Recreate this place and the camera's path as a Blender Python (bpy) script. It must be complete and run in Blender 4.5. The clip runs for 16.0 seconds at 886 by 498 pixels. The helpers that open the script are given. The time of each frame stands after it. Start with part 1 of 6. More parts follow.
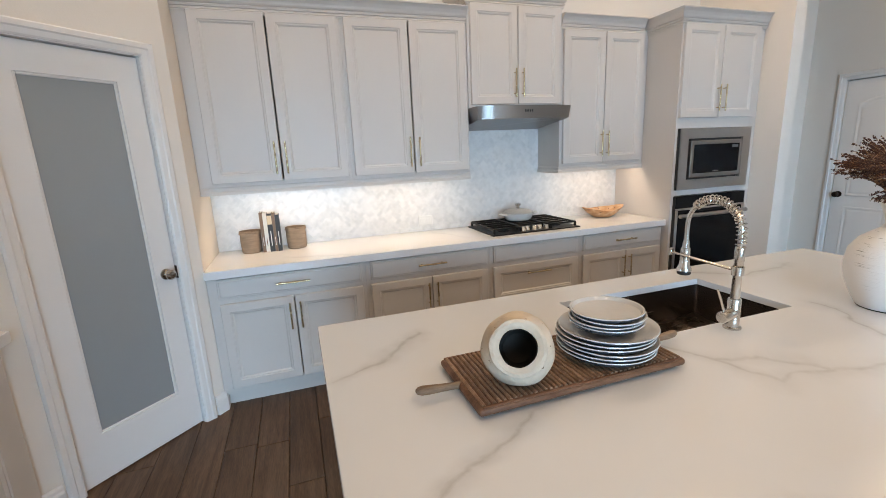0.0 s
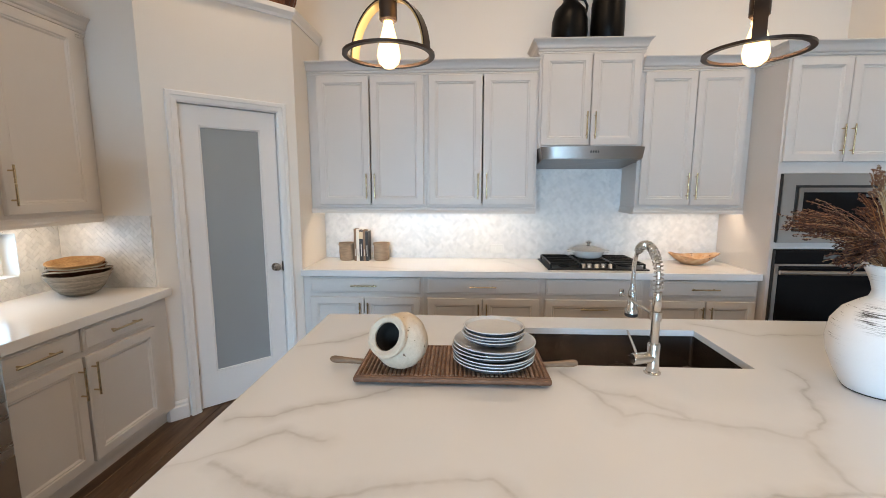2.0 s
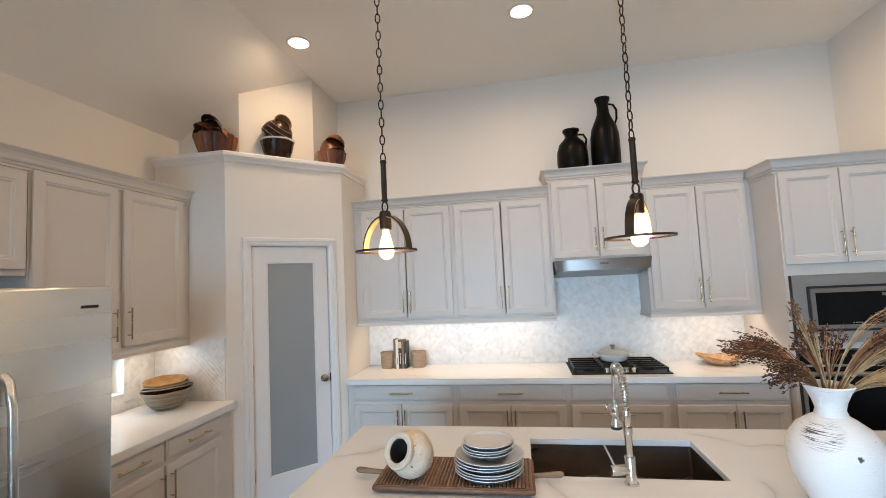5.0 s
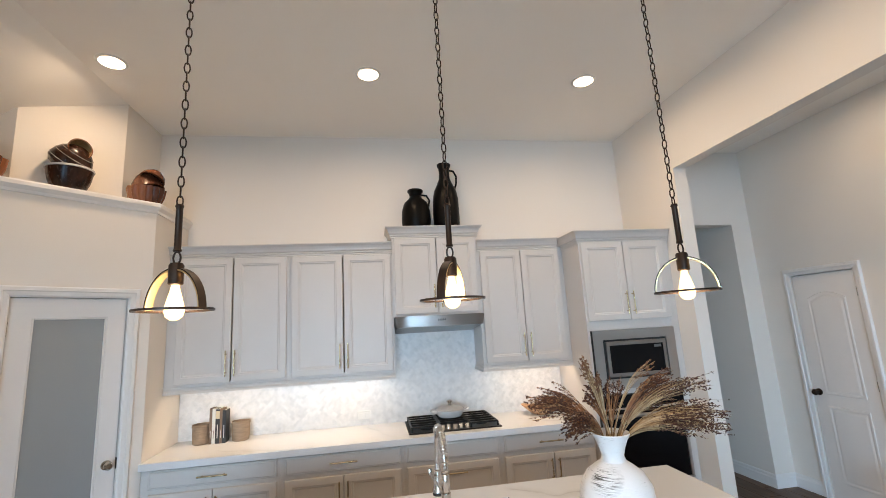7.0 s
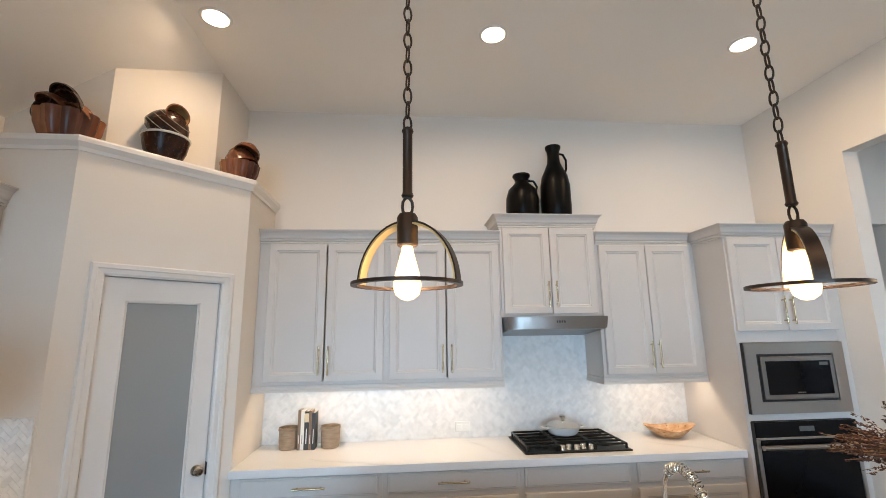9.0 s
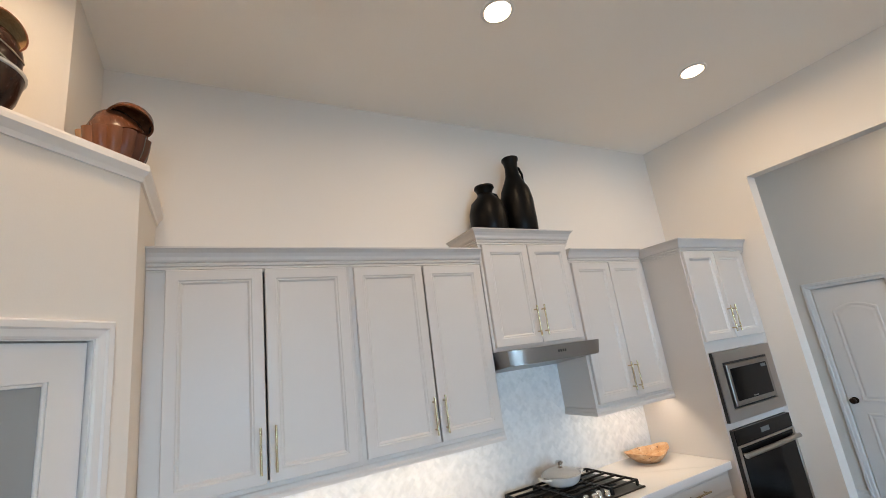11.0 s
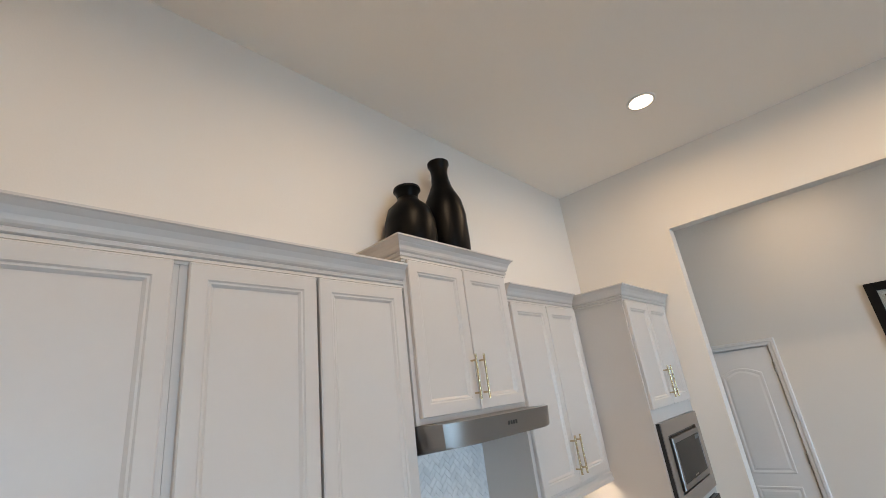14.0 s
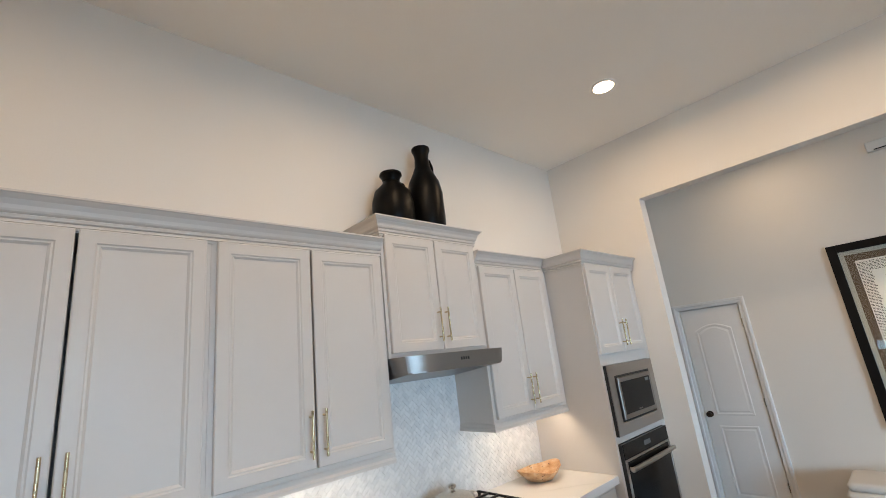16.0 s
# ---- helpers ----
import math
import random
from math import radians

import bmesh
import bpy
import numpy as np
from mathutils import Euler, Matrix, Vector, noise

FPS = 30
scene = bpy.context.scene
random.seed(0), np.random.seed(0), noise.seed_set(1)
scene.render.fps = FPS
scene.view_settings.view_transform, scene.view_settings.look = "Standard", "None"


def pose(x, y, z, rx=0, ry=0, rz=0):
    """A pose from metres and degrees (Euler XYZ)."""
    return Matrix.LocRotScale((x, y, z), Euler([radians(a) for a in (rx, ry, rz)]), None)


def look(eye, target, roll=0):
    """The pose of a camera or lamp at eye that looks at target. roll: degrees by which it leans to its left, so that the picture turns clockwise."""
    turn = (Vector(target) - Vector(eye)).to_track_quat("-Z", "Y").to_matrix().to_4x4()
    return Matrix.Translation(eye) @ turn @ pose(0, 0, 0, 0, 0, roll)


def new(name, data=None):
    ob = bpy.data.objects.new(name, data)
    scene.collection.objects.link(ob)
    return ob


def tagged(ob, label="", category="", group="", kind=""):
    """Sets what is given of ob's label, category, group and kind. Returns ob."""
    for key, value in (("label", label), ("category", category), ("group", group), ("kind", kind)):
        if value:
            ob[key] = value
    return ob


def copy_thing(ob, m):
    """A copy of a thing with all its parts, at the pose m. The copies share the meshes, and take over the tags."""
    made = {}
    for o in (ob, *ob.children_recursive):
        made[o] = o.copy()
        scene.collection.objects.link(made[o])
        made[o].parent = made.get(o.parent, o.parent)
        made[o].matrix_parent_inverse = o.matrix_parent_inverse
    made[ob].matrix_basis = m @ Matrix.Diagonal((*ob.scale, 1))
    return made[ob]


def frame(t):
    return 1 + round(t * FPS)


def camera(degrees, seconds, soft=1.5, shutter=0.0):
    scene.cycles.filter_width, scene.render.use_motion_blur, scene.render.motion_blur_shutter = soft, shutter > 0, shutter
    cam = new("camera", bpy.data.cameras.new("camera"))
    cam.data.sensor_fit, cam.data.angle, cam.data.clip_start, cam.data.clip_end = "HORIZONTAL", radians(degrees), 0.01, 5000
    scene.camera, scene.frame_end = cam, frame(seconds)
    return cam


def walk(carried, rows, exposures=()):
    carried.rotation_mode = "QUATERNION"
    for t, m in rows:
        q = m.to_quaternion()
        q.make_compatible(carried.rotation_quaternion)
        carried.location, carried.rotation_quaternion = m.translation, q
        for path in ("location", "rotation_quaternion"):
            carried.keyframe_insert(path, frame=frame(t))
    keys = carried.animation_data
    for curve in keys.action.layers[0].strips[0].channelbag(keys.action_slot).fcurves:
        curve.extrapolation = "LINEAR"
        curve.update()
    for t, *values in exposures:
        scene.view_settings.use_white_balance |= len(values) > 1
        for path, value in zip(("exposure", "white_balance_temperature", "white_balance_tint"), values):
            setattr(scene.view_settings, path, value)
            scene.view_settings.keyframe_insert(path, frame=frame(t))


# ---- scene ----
cam = camera(91.7, 16.0, 0.6)
WINDOW_W, CAN_W, BULB_W, LED_W = 240, 8.9, 3.3, 1.45
LEDC, CANC = (1.0, 0.91, 0.77), (1.0, 0.78, 0.54)
PATH = [
    (0, (0.993, 0.605, 1.508), (1.612, 2.456, 1.073), -2.6),
    (0.5, (1.248, 0.524, 1.509), (1.521, 2.47, 1.14), 1.9),
    (1, (1.37, 0.399, 1.517), (1.453, 2.366, 1.164), -1.5),
    (1.5, (1.468, 0.256, 1.504), (1.39, 2.22, 1.136), 0.4),
    (2, (1.69, 0.156, 1.513), (1.585, 2.133, 1.232), -0.0),
    (2.5, (1.84, 0.034, 1.539), (1.711, 2.011, 1.267), 0.1),
    (3, (1.903, -0.134, 1.553), (1.825, 1.856, 1.369), -1.0),
    (3.5, (1.928, -0.303, 1.568), (1.728, 1.68, 1.399), -1.2),
    (3.7, (1.948, -0.341, 1.596), (1.647, 1.633, 1.473), -1.7),
    (5.8, (1.95, -0.142, 1.721), (1.634, 1.812, 2.006), -3.2),
    (6, (1.981, -0.138, 1.725), (1.791, 1.827, 2.042), -3.2),
    (6.5, (2.042, -0.153, 1.73), (2.14, 1.818, 2.059), -3.3),
    (7, (2.075, -0.162, 1.726), (2.397, 1.781, 2.076), -3.2),
    (7.5, (2.05, -0.157, 1.724), (2.499, 1.762, 2.063), -2.1),
    (8, (1.929, -0.073, 1.695), (2.306, 1.868, 1.991), -0.9),
    (8.5, (1.742, 0.16, 1.713), (1.951, 2.112, 2.093), -1.3),
    (8.7, (1.651, 0.25, 1.716), (1.809, 2.209, 2.084), -0.3),
    (10.8, (0.746, 1.194, 1.845), (1.58, 2.954, 2.302), -8.4),
    (11, (0.708, 1.316, 1.829), (1.651, 3.012, 2.312), -7.5),
    (11.5, (0.718, 1.586, 1.865), (1.665, 3.25, 2.443), -9.5),
    (12, (0.782, 1.849, 1.862), (1.897, 3.411, 2.425), -6.3),
    (12.5, (0.823, 2.055, 1.876), (2.144, 3.379, 2.583), -8.8),
    (13, (0.859, 2.207, 1.868), (2.247, 3.479, 2.542), -7.0),
    (13.5, (0.928, 2.265, 1.889), (2.267, 3.599, 2.541), -6.8),
    (14, (1.005, 2.254, 1.898), (2.419, 3.505, 2.557), -7.4),
    (14.5, (0.973, 2.222, 1.865), (2.387, 3.507, 2.457), -5.9),
    (15, (0.941, 2.112, 1.818), (2.462, 3.299, 2.345), -4.9),
    (15.5, (0.939, 1.887, 1.787), (2.423, 3.144, 2.254), -6.7),
    (16, (0.875, 1.666, 1.767), (2.212, 3.065, 2.272), -6.6),
]
walk(cam, [(t, look(eye, target, roll)) for t, eye, target, roll in PATH],
     exposures=[(0, 0.02, 7350, 16), (3.5, 0.0, 7400, 15.5), (6, 0.06, 7400, 16.5), (8.7, 0.05, 7400, 16), (11, -0.01, 7400, 15.5), (16, -0.03, 7430, 15)])

# ---------------------------------------------------------------- light
world = bpy.data.worlds.new("sky")
scene.world = world
world.use_nodes = True
_w = world.node_tree
_sky = _w.nodes.new("ShaderNodeTexSky")
_sky.sky_type, _sky.sun_disc = "NISHITA", False
_sky.sun_elevation, _sky.sun_rotation = radians(40), radians(150)
_w.links.new(_sky.outputs[0], _w.nodes["Background"].inputs[0])
_w.nodes["Background"].inputs[1].default_value = 0.12

SUN = bpy.data.lights.new("sun", "SUN")
SUN.energy, SUN.angle, SUN.color = 2.0, radians(0.5), (1.0, 0.95, 0.88)
new("sun", SUN).matrix_basis = look((3, 8, 9), (2, 2, 0))


def area_lamp(name, m, sx, sy, watts, color, spread=180):
    d = bpy.data.lights.new(name, "AREA")
    d.shape, d.size, d.size_y, d.energy, d.color, d.spread = "RECTANGLE", sx, sy, watts, color, radians(spread)
    ob = new(name, d)
    ob.matrix_basis = m
    return ob


DAY, WARM = (0.33, 0.65, 1.0), (1.0, 0.78, 0.55)
area_lamp("window_light", look((0.9, -4.55, 1.45), (1.5, -3.1, 0.45)), 3.0, 2.0, WINDOW_W, DAY, 112)
area_lamp("window_light", look((5.45, -4.55, 1.6), (5.45, -2.5, 0.3)), 0.9, 2.0, 18, DAY, 120)

# ---------------------------------------------------------------- materials


def nodes_of(name):
    m = bpy.data.materials.new(name)
    m.use_nodes = True
    t = m.node_tree
    return m, t, t.nodes["Principled BSDF"]


def add(t, kind, **values):
    n = t.nodes.new("ShaderNode" + kind)
    for k, v in values.items():
        setattr(n, k, v)
    return n


def noise_of(t, vector, scale, detail=4.0, rough=0.55):
    n = add(t, "TexNoise")
    n.inputs["Scale"].default_value, n.inputs["Detail"].default_value, n.inputs["Roughness"].default_value = scale, detail, rough
    t.links.new(vector, n.inputs["Vector"])
    return n.outputs["Fac"]


def ramp_of(t, fac, stops):
    n = add(t, "ValToRGB")
    e = n.color_ramp.elements
    while len(e) < len(stops):
        e.new(0.5)
    for i, (p, c) in enumerate(stops):
        e[i].position, e[i].color = p, (*c, 1)
    t.links.new(fac, n.inputs[0])
    return n.outputs[0]


def mix_of(t, fac, a, b, mode="MIX"):
    n = add(t, "Mix", data_type="RGBA", blend_type=mode)
    for sock, v in ((n.inputs[0], fac), (n.inputs[6], a), (n.inputs[7], b)):
        if isinstance(v, (int, float)):
            sock.default_value = v
        elif isinstance(v, tuple):
            sock.default_value = (*v, 1)
        else:
            t.links.new(v, sock)
    return n.outputs[2]


def maths(t, op, a, b=None):
    n = add(t, "Math", operation=op)
    for sock, v in zip(n.inputs, (a, b)):
        if v is None:
            continue
        if isinstance(v, (int, float)):
            sock.default_value = v
        else:
            t.links.new(v, sock)
    return n.outputs[0]


def place_of(t, stretch=(1, 1, 1), local=False):
    src = add(t, "TexCoord").outputs["Object"] if local else add(t, "NewGeometry").outputs["Position"]
    mp = add(t, "Mapping")
    mp.inputs["Scale"].default_value = stretch
    t.links.new(src, mp.inputs[0])
    return mp.outputs[0]


def bumped(t, b, height, strength, distance):
    n = add(t, "Bump")
    n.inputs["Strength"].default_value, n.inputs["Distance"].default_value = strength, distance
    t.links.new(height, n.inputs["Height"])
    t.links.new(n.outputs[0], b.inputs["Normal"])


def plain(name, color, rough=0.5, metal=0.0, var=0.05, big=2.0, fine=60.0, bump=0.15, depth=0.001, stretch=(1, 1, 1), local=False, coat=0.0, spread=0.0, spec=0.5):
    """A surface with a broad and a fine variation of its colour, gloss and relief."""
    m, t, b = nodes_of(name)
    p = place_of(t, stretch, local)
    n1, n2 = noise_of(t, p, big), noise_of(t, p, fine, 3)
    lo, hi = tuple(c * (1 - var * 1.6) for c in color), tuple(min(1, c * (1 + var)) for c in color)
    c1 = mix_of(t, n1, lo, hi)
    c2 = mix_of(t, n2, tuple(1 - var for _ in color), (1.0, 1.0, 1.0))
    col = mix_of(t, 1.0, c1, c2, "MULTIPLY")
    if spread:
        r = add(t, "ObjectInfo").outputs["Random"]
        col = mix_of(t, 1.0, col, mix_of(t, r, (1 - spread, 1 - spread, 1 - spread), (1.0, 1.0, 1.0)), "MULTIPLY")
    t.links.new(col, b.inputs["Base Color"])
    b.inputs["Metallic"].default_value = metal
    b.inputs["Specular IOR Level"].default_value = spec
    b.inputs["Coat Weight"].default_value = coat
    t.links.new(maths(t, "ADD", maths(t, "MULTIPLY", n1, 0.16), rough - 0.08), b.inputs["Roughness"])
    if bump:
        bumped(t, b, n2, bump, depth)
    return m


WALL = plain("wall_paint", (0.80, 0.75, 0.69), 0.75, var=0.02, big=0.8, fine=140, bump=0.25, depth=0.0012)
CEIL = plain("ceiling_paint", (0.93, 0.90, 0.85), 0.85, var=0.02, big=0.8, fine=110, bump=0.3, depth=0.0015)
TRIM = plain("trim_paint", (0.80, 0.78, 0.76), 0.38, var=0.02, big=3, fine=40, bump=0.05)
CAB = plain("cabinet_paint", (0.63, 0.59, 0.555), 0.42, var=0.025, big=2.5, fine=60, bump=0.06)
BRASS = plain("brushed_brass", (0.60, 0.475, 0.30), 0.26, 1.0, var=0.06, fine=200, stretch=(1, 1, 6))
STEEL = plain("brushed_steel", (0.43, 0.405, 0.385), 0.31, 1.0, var=0.02, big=0.6, fine=60, bump=0.05, depth=0.0004, stretch=(0.3, 0.3, 9))
HOODSTEEL = plain("smoky_steel", (0.30, 0.275, 0.26), 0.34, 1.0, var=0.03, big=0.6, fine=60, bump=0.05, depth=0.0004, stretch=(0.3, 0.3, 9))
SINKSTEEL = plain("sink_steel", (0.31, 0.275, 0.255), 0.26, 1.0, var=0.06, fine=120, stretch=(1, 1, 6))
CHROME = plain("brushed_nickel", (0.66, 0.63, 0.59), 0.22, 1.0, var=0.04, fine=120)
NICKEL = plain("satin_nickel", (0.55, 0.52, 0.47), 0.2, 1.0, var=0.04)
BLACKGLASS = plain("black_glass", (0.005, 0.005, 0.006), 0.12, spec=0.13, var=0.05, bump=0.0)
BLACKMETAL = plain("black_enamel", (0.02, 0.02, 0.021), 0.35, var=0.1, fine=90)
BRONZE = plain("dark_bronze", (0.045, 0.028, 0.020), 0.42, 0.7, var=0.12, fine=120)
BRASSIN = plain("pale_brass_lining", (0.75, 0.58, 0.30), 0.35, 1.0, var=0.05)
JUGBLACK = plain("black_glaze", (0.0022, 0.002, 0.002), 0.36, spec=0.14, var=0.2, big=9, fine=40, bump=0.2, depth=0.002)
WHITEWARE = plain("white_enamel", (0.80, 0.78, 0.74), 0.22, var=0.03, bump=0.02)
STONEWARE = plain("grey_blue_stoneware", (0.075, 0.098, 0.13), 0.28, var=0.10, big=14, fine=120, bump=0.06)
STONERIM = plain("pale_stoneware", (0.54, 0.55, 0.55), 0.13, var=0.08, big=10, fine=120, bump=0.05)
CLAY = plain("cream_clay", (0.64, 0.545, 0.43), 0.7, var=0.22, big=11, fine=55, bump=0.9, depth=0.004)
_t, _b = CLAY.node_tree, CLAY.node_tree.nodes["Principled BSDF"]
_pit = ramp_of(_t, noise_of(_t, place_of(_t, (1, 1, 1), True), 62.0, 3), [(0.685, (0, 0, 0)), (0.73, (1, 1, 1))])
_t.links.new(mix_of(_t, _pit, _b.inputs["Base Color"].links[0].from_socket, (0.13, 0.08, 0.05)), _b.inputs["Base Color"])
CLAYDARK = plain("dark_clay_inside", (0.03, 0.024, 0.02), 0.8, var=0.2)
ROPE = plain("woven_bark", (0.47, 0.33, 0.225), 0.8, var=0.3, big=18, fine=110, bump=0.8, depth=0.004, stretch=(1, 1, 4))
BOOKS = [plain("book_cover", c, 0.5, var=0.06) for c in ((0.20, 0.12, 0.07), (0.74, 0.71, 0.65), (0.03, 0.028, 0.027), (0.62, 0.50, 0.33))]
PAPER = plain("book_paper", (0.70, 0.66, 0.58), 0.8, var=0.08, fine=300, stretch=(1, 1, 0.2))
def strands_of(name, stops):
    """Dry strands, each of its own tone."""
    m, t, b = nodes_of(name)
    g = add(t, "NewGeometry").outputs["Random Per Island"]
    n = noise_of(t, place_of(t), 45.0, 3)
    col = mix_of(t, 1.0, ramp_of(t, g, stops), ramp_of(t, n, [(0.3, (0.55, 0.52, 0.5)), (0.7, (1, 1, 1))]), "MULTIPLY")
    t.links.new(col, b.inputs["Base Color"])
    b.inputs["Roughness"].default_value = 0.7
    return m


STRAW = strands_of("dry_straw", [(0.0, (0.17, 0.085, 0.035)), (0.35, (0.42, 0.29, 0.15)), (1.0, (0.58, 0.46, 0.30))])
SEED = plain("dry_seed", (0.075, 0.022, 0.012), 0.7, var=0.35, big=25, fine=120, bump=0.3)
STRAWRED = strands_of("red_brown_straw", [(0.0, (0.09, 0.035, 0.018)), (0.55, (0.32, 0.125, 0.045)), (1.0, (0.50, 0.35, 0.19))])
SEEDPALE = plain("pale_seed", (0.17, 0.075, 0.038), 0.75, var=0.3, big=25, fine=120, bump=0.3)
NAVY = plain("navy_leather", (0.02, 0.028, 0.045), 0.45, var=0.15, fine=160, bump=0.4)
DARKWOOD = plain("dark_wood", (0.06, 0.035, 0.022), 0.45, var=0.2, fine=60, stretch=(1, 1, 0.1))
LINEN = plain("white_linen", (0.74, 0.71, 0.67), 0.9, var=0.04, fine=220, bump=0.4)
GROUT = plain("grout", (0.84, 0.83, 0.80), 0.85, var=0.04)
PLASTIC = plain("white_plastic", (0.78, 0.77, 0.74), 0.4, var=0.02)
# for the tap nozzle, and for the gap shade beside microwave and oven
RUBBERGAP = plain("black_rubber", (0.02, 0.02, 0.02), 0.6)
PICBROWN = plain("brown_mat", (0.085, 0.052, 0.026), 0.7, var=0.15, big=6)
PICGREY = plain("grey_green_mat", (0.36, 0.36, 0.31), 0.7, var=0.06, big=4)
PICDARK = plain("dark_brown_print", (0.034, 0.021, 0.014), 0.8, var=0.5, big=14, fine=50, spec=0.1)
PICPAPER = plain("cream_print_paper", (0.72, 0.68, 0.60), 0.7, var=0.05, big=5)
FRAMEBLACK = plain("black_frame", (0.006, 0.005, 0.005), 0.5, var=0.1, spec=0.2)
FRIDGESTEEL = plain("fridge_steel", (0.70, 0.69, 0.645), 0.27, 1.0, var=0.03, big=0.6, fine=60, bump=0.06, depth=0.0004, stretch=(0.3, 0.3, 9))
IRON = plain("cast_iron", (0.006, 0.006, 0.006), 0.4, spec=0.3, var=0.2, fine=200, bump=0.2)


def wood(name, dark, light, rough, grain=(14, 1.2, 14), spread=0.35, scale=4.0):
    m, t, b = nodes_of(name)
    p = add(t, "TexCoord").outputs["Object"]
    r = add(t, "ObjectInfo").outputs["Random"]
    off = add(t, "VectorMath", operation="ADD")
    comb = add(t, "CombineXYZ")
    for i in range(3):
        t.links.new(maths(t, "MULTIPLY", r, 7.0 + 5 * i), comb.inputs[i])
    t.links.new(p, off.inputs[0]), t.links.new(comb.outputs[0], off.inputs[1])
    mp = add(t, "Mapping")
    mp.inputs["Scale"].default_value = grain
    t.links.new(off.outputs[0], mp.inputs[0])
    n1, n2 = noise_of(t, mp.outputs[0], scale * 0.5, 5, 0.6), noise_of(t, mp.outputs[0], scale * 4, 4, 0.65)
    col = ramp_of(t, n1, [(0.28, dark), (0.72, light)])
    col = mix_of(t, 1.0, col, ramp_of(t, n2, [(0.3, (0.62, 0.62, 0.62)), (0.75, (1, 1, 1))]), "MULTIPLY")
    col = mix_of(t, 1.0, col, mix_of(t, r, (1 - spread, 1 - spread, 1 - spread), (1.0, 1.0, 1.0)), "MULTIPLY")
    t.links.new(col, b.inputs["Base Color"])
    t.links.new(maths(t, "ADD", maths(t, "MULTIPLY", n2, 0.2), rough - 0.1), b.inputs["Roughness"])
    b.inputs["Specular IOR Level"].default_value = 0.3
    bumped(t, b, n2, 0.25, 0.0015)
    return m


PLANK = wood("floor_oak", (0.085, 0.046, 0.026), (0.215, 0.128, 0.074), 0.42)
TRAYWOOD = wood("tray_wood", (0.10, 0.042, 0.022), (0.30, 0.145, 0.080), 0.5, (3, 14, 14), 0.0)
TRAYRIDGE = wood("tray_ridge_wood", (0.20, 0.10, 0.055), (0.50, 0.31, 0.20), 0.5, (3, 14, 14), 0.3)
HANDLEWOOD = wood("tray_handle_wood", (0.18, 0.105, 0.06), (0.36, 0.235, 0.15), 0.55, (2, 14, 14), 0.0)
BOWLRED = wood("red_brown_wood", (0.11, 0.034, 0.017), (0.42, 0.155, 0.075), 0.25, (9, 9, 2.5), 0.25, 1.6)
BOWLDARK = wood("dark_brown_wood", (0.013, 0.005, 0.003), (0.070, 0.026, 0.014), 0.25, (8, 8, 4), 0.2, 1.6)
def pieced(name, count):
    """Polished staves of different woods, glued side by side round a turned bowl."""
    m, t, b = nodes_of(name)
    p = add(t, "TexCoord").outputs["Object"]
    sep = add(t, "SeparateXYZ")
    t.links.new(p, sep.inputs[0])
    turn = maths(t, "MULTIPLY", maths(t, "ARCTAN2", sep.outputs[1], sep.outputs[0]), count / (2 * math.pi))
    pick = add(t, "TexWhiteNoise", noise_dimensions="1D")
    t.links.new(maths(t, "FLOOR", turn), pick.inputs["W"])
    col = ramp_of(t, pick.outputs["Value"], [(0.0, (0.075, 0.022, 0.012)), (0.45, (0.24, 0.080, 0.038)), (0.75, (0.36, 0.155, 0.075)), (1.0, (0.52, 0.29, 0.15))])
    n = noise_of(t, place_of(t, (30, 30, 5), True), 1.5, 4)
    t.links.new(mix_of(t, 1.0, col, ramp_of(t, n, [(0.3, (0.7, 0.68, 0.66)), (0.7, (1, 1, 1))]), "MULTIPLY"), b.inputs["Base Color"])
    b.inputs["Roughness"].default_value = 0.27
    bumped(t, b, n, 0.1, 0.001)
    return m


BOWLPIECED = pieced("pieced_wood", 14)
BOWLTAN = wood("tan_wood", (0.36, 0.19, 0.075), (0.62, 0.38, 0.18), 0.5, (7, 7, 16), 0.0)
BOWLGREY = wood("grey_woven_wood", (0.26, 0.22, 0.18), (0.62, 0.55, 0.47), 0.7, (3, 3, 40), 0.2)


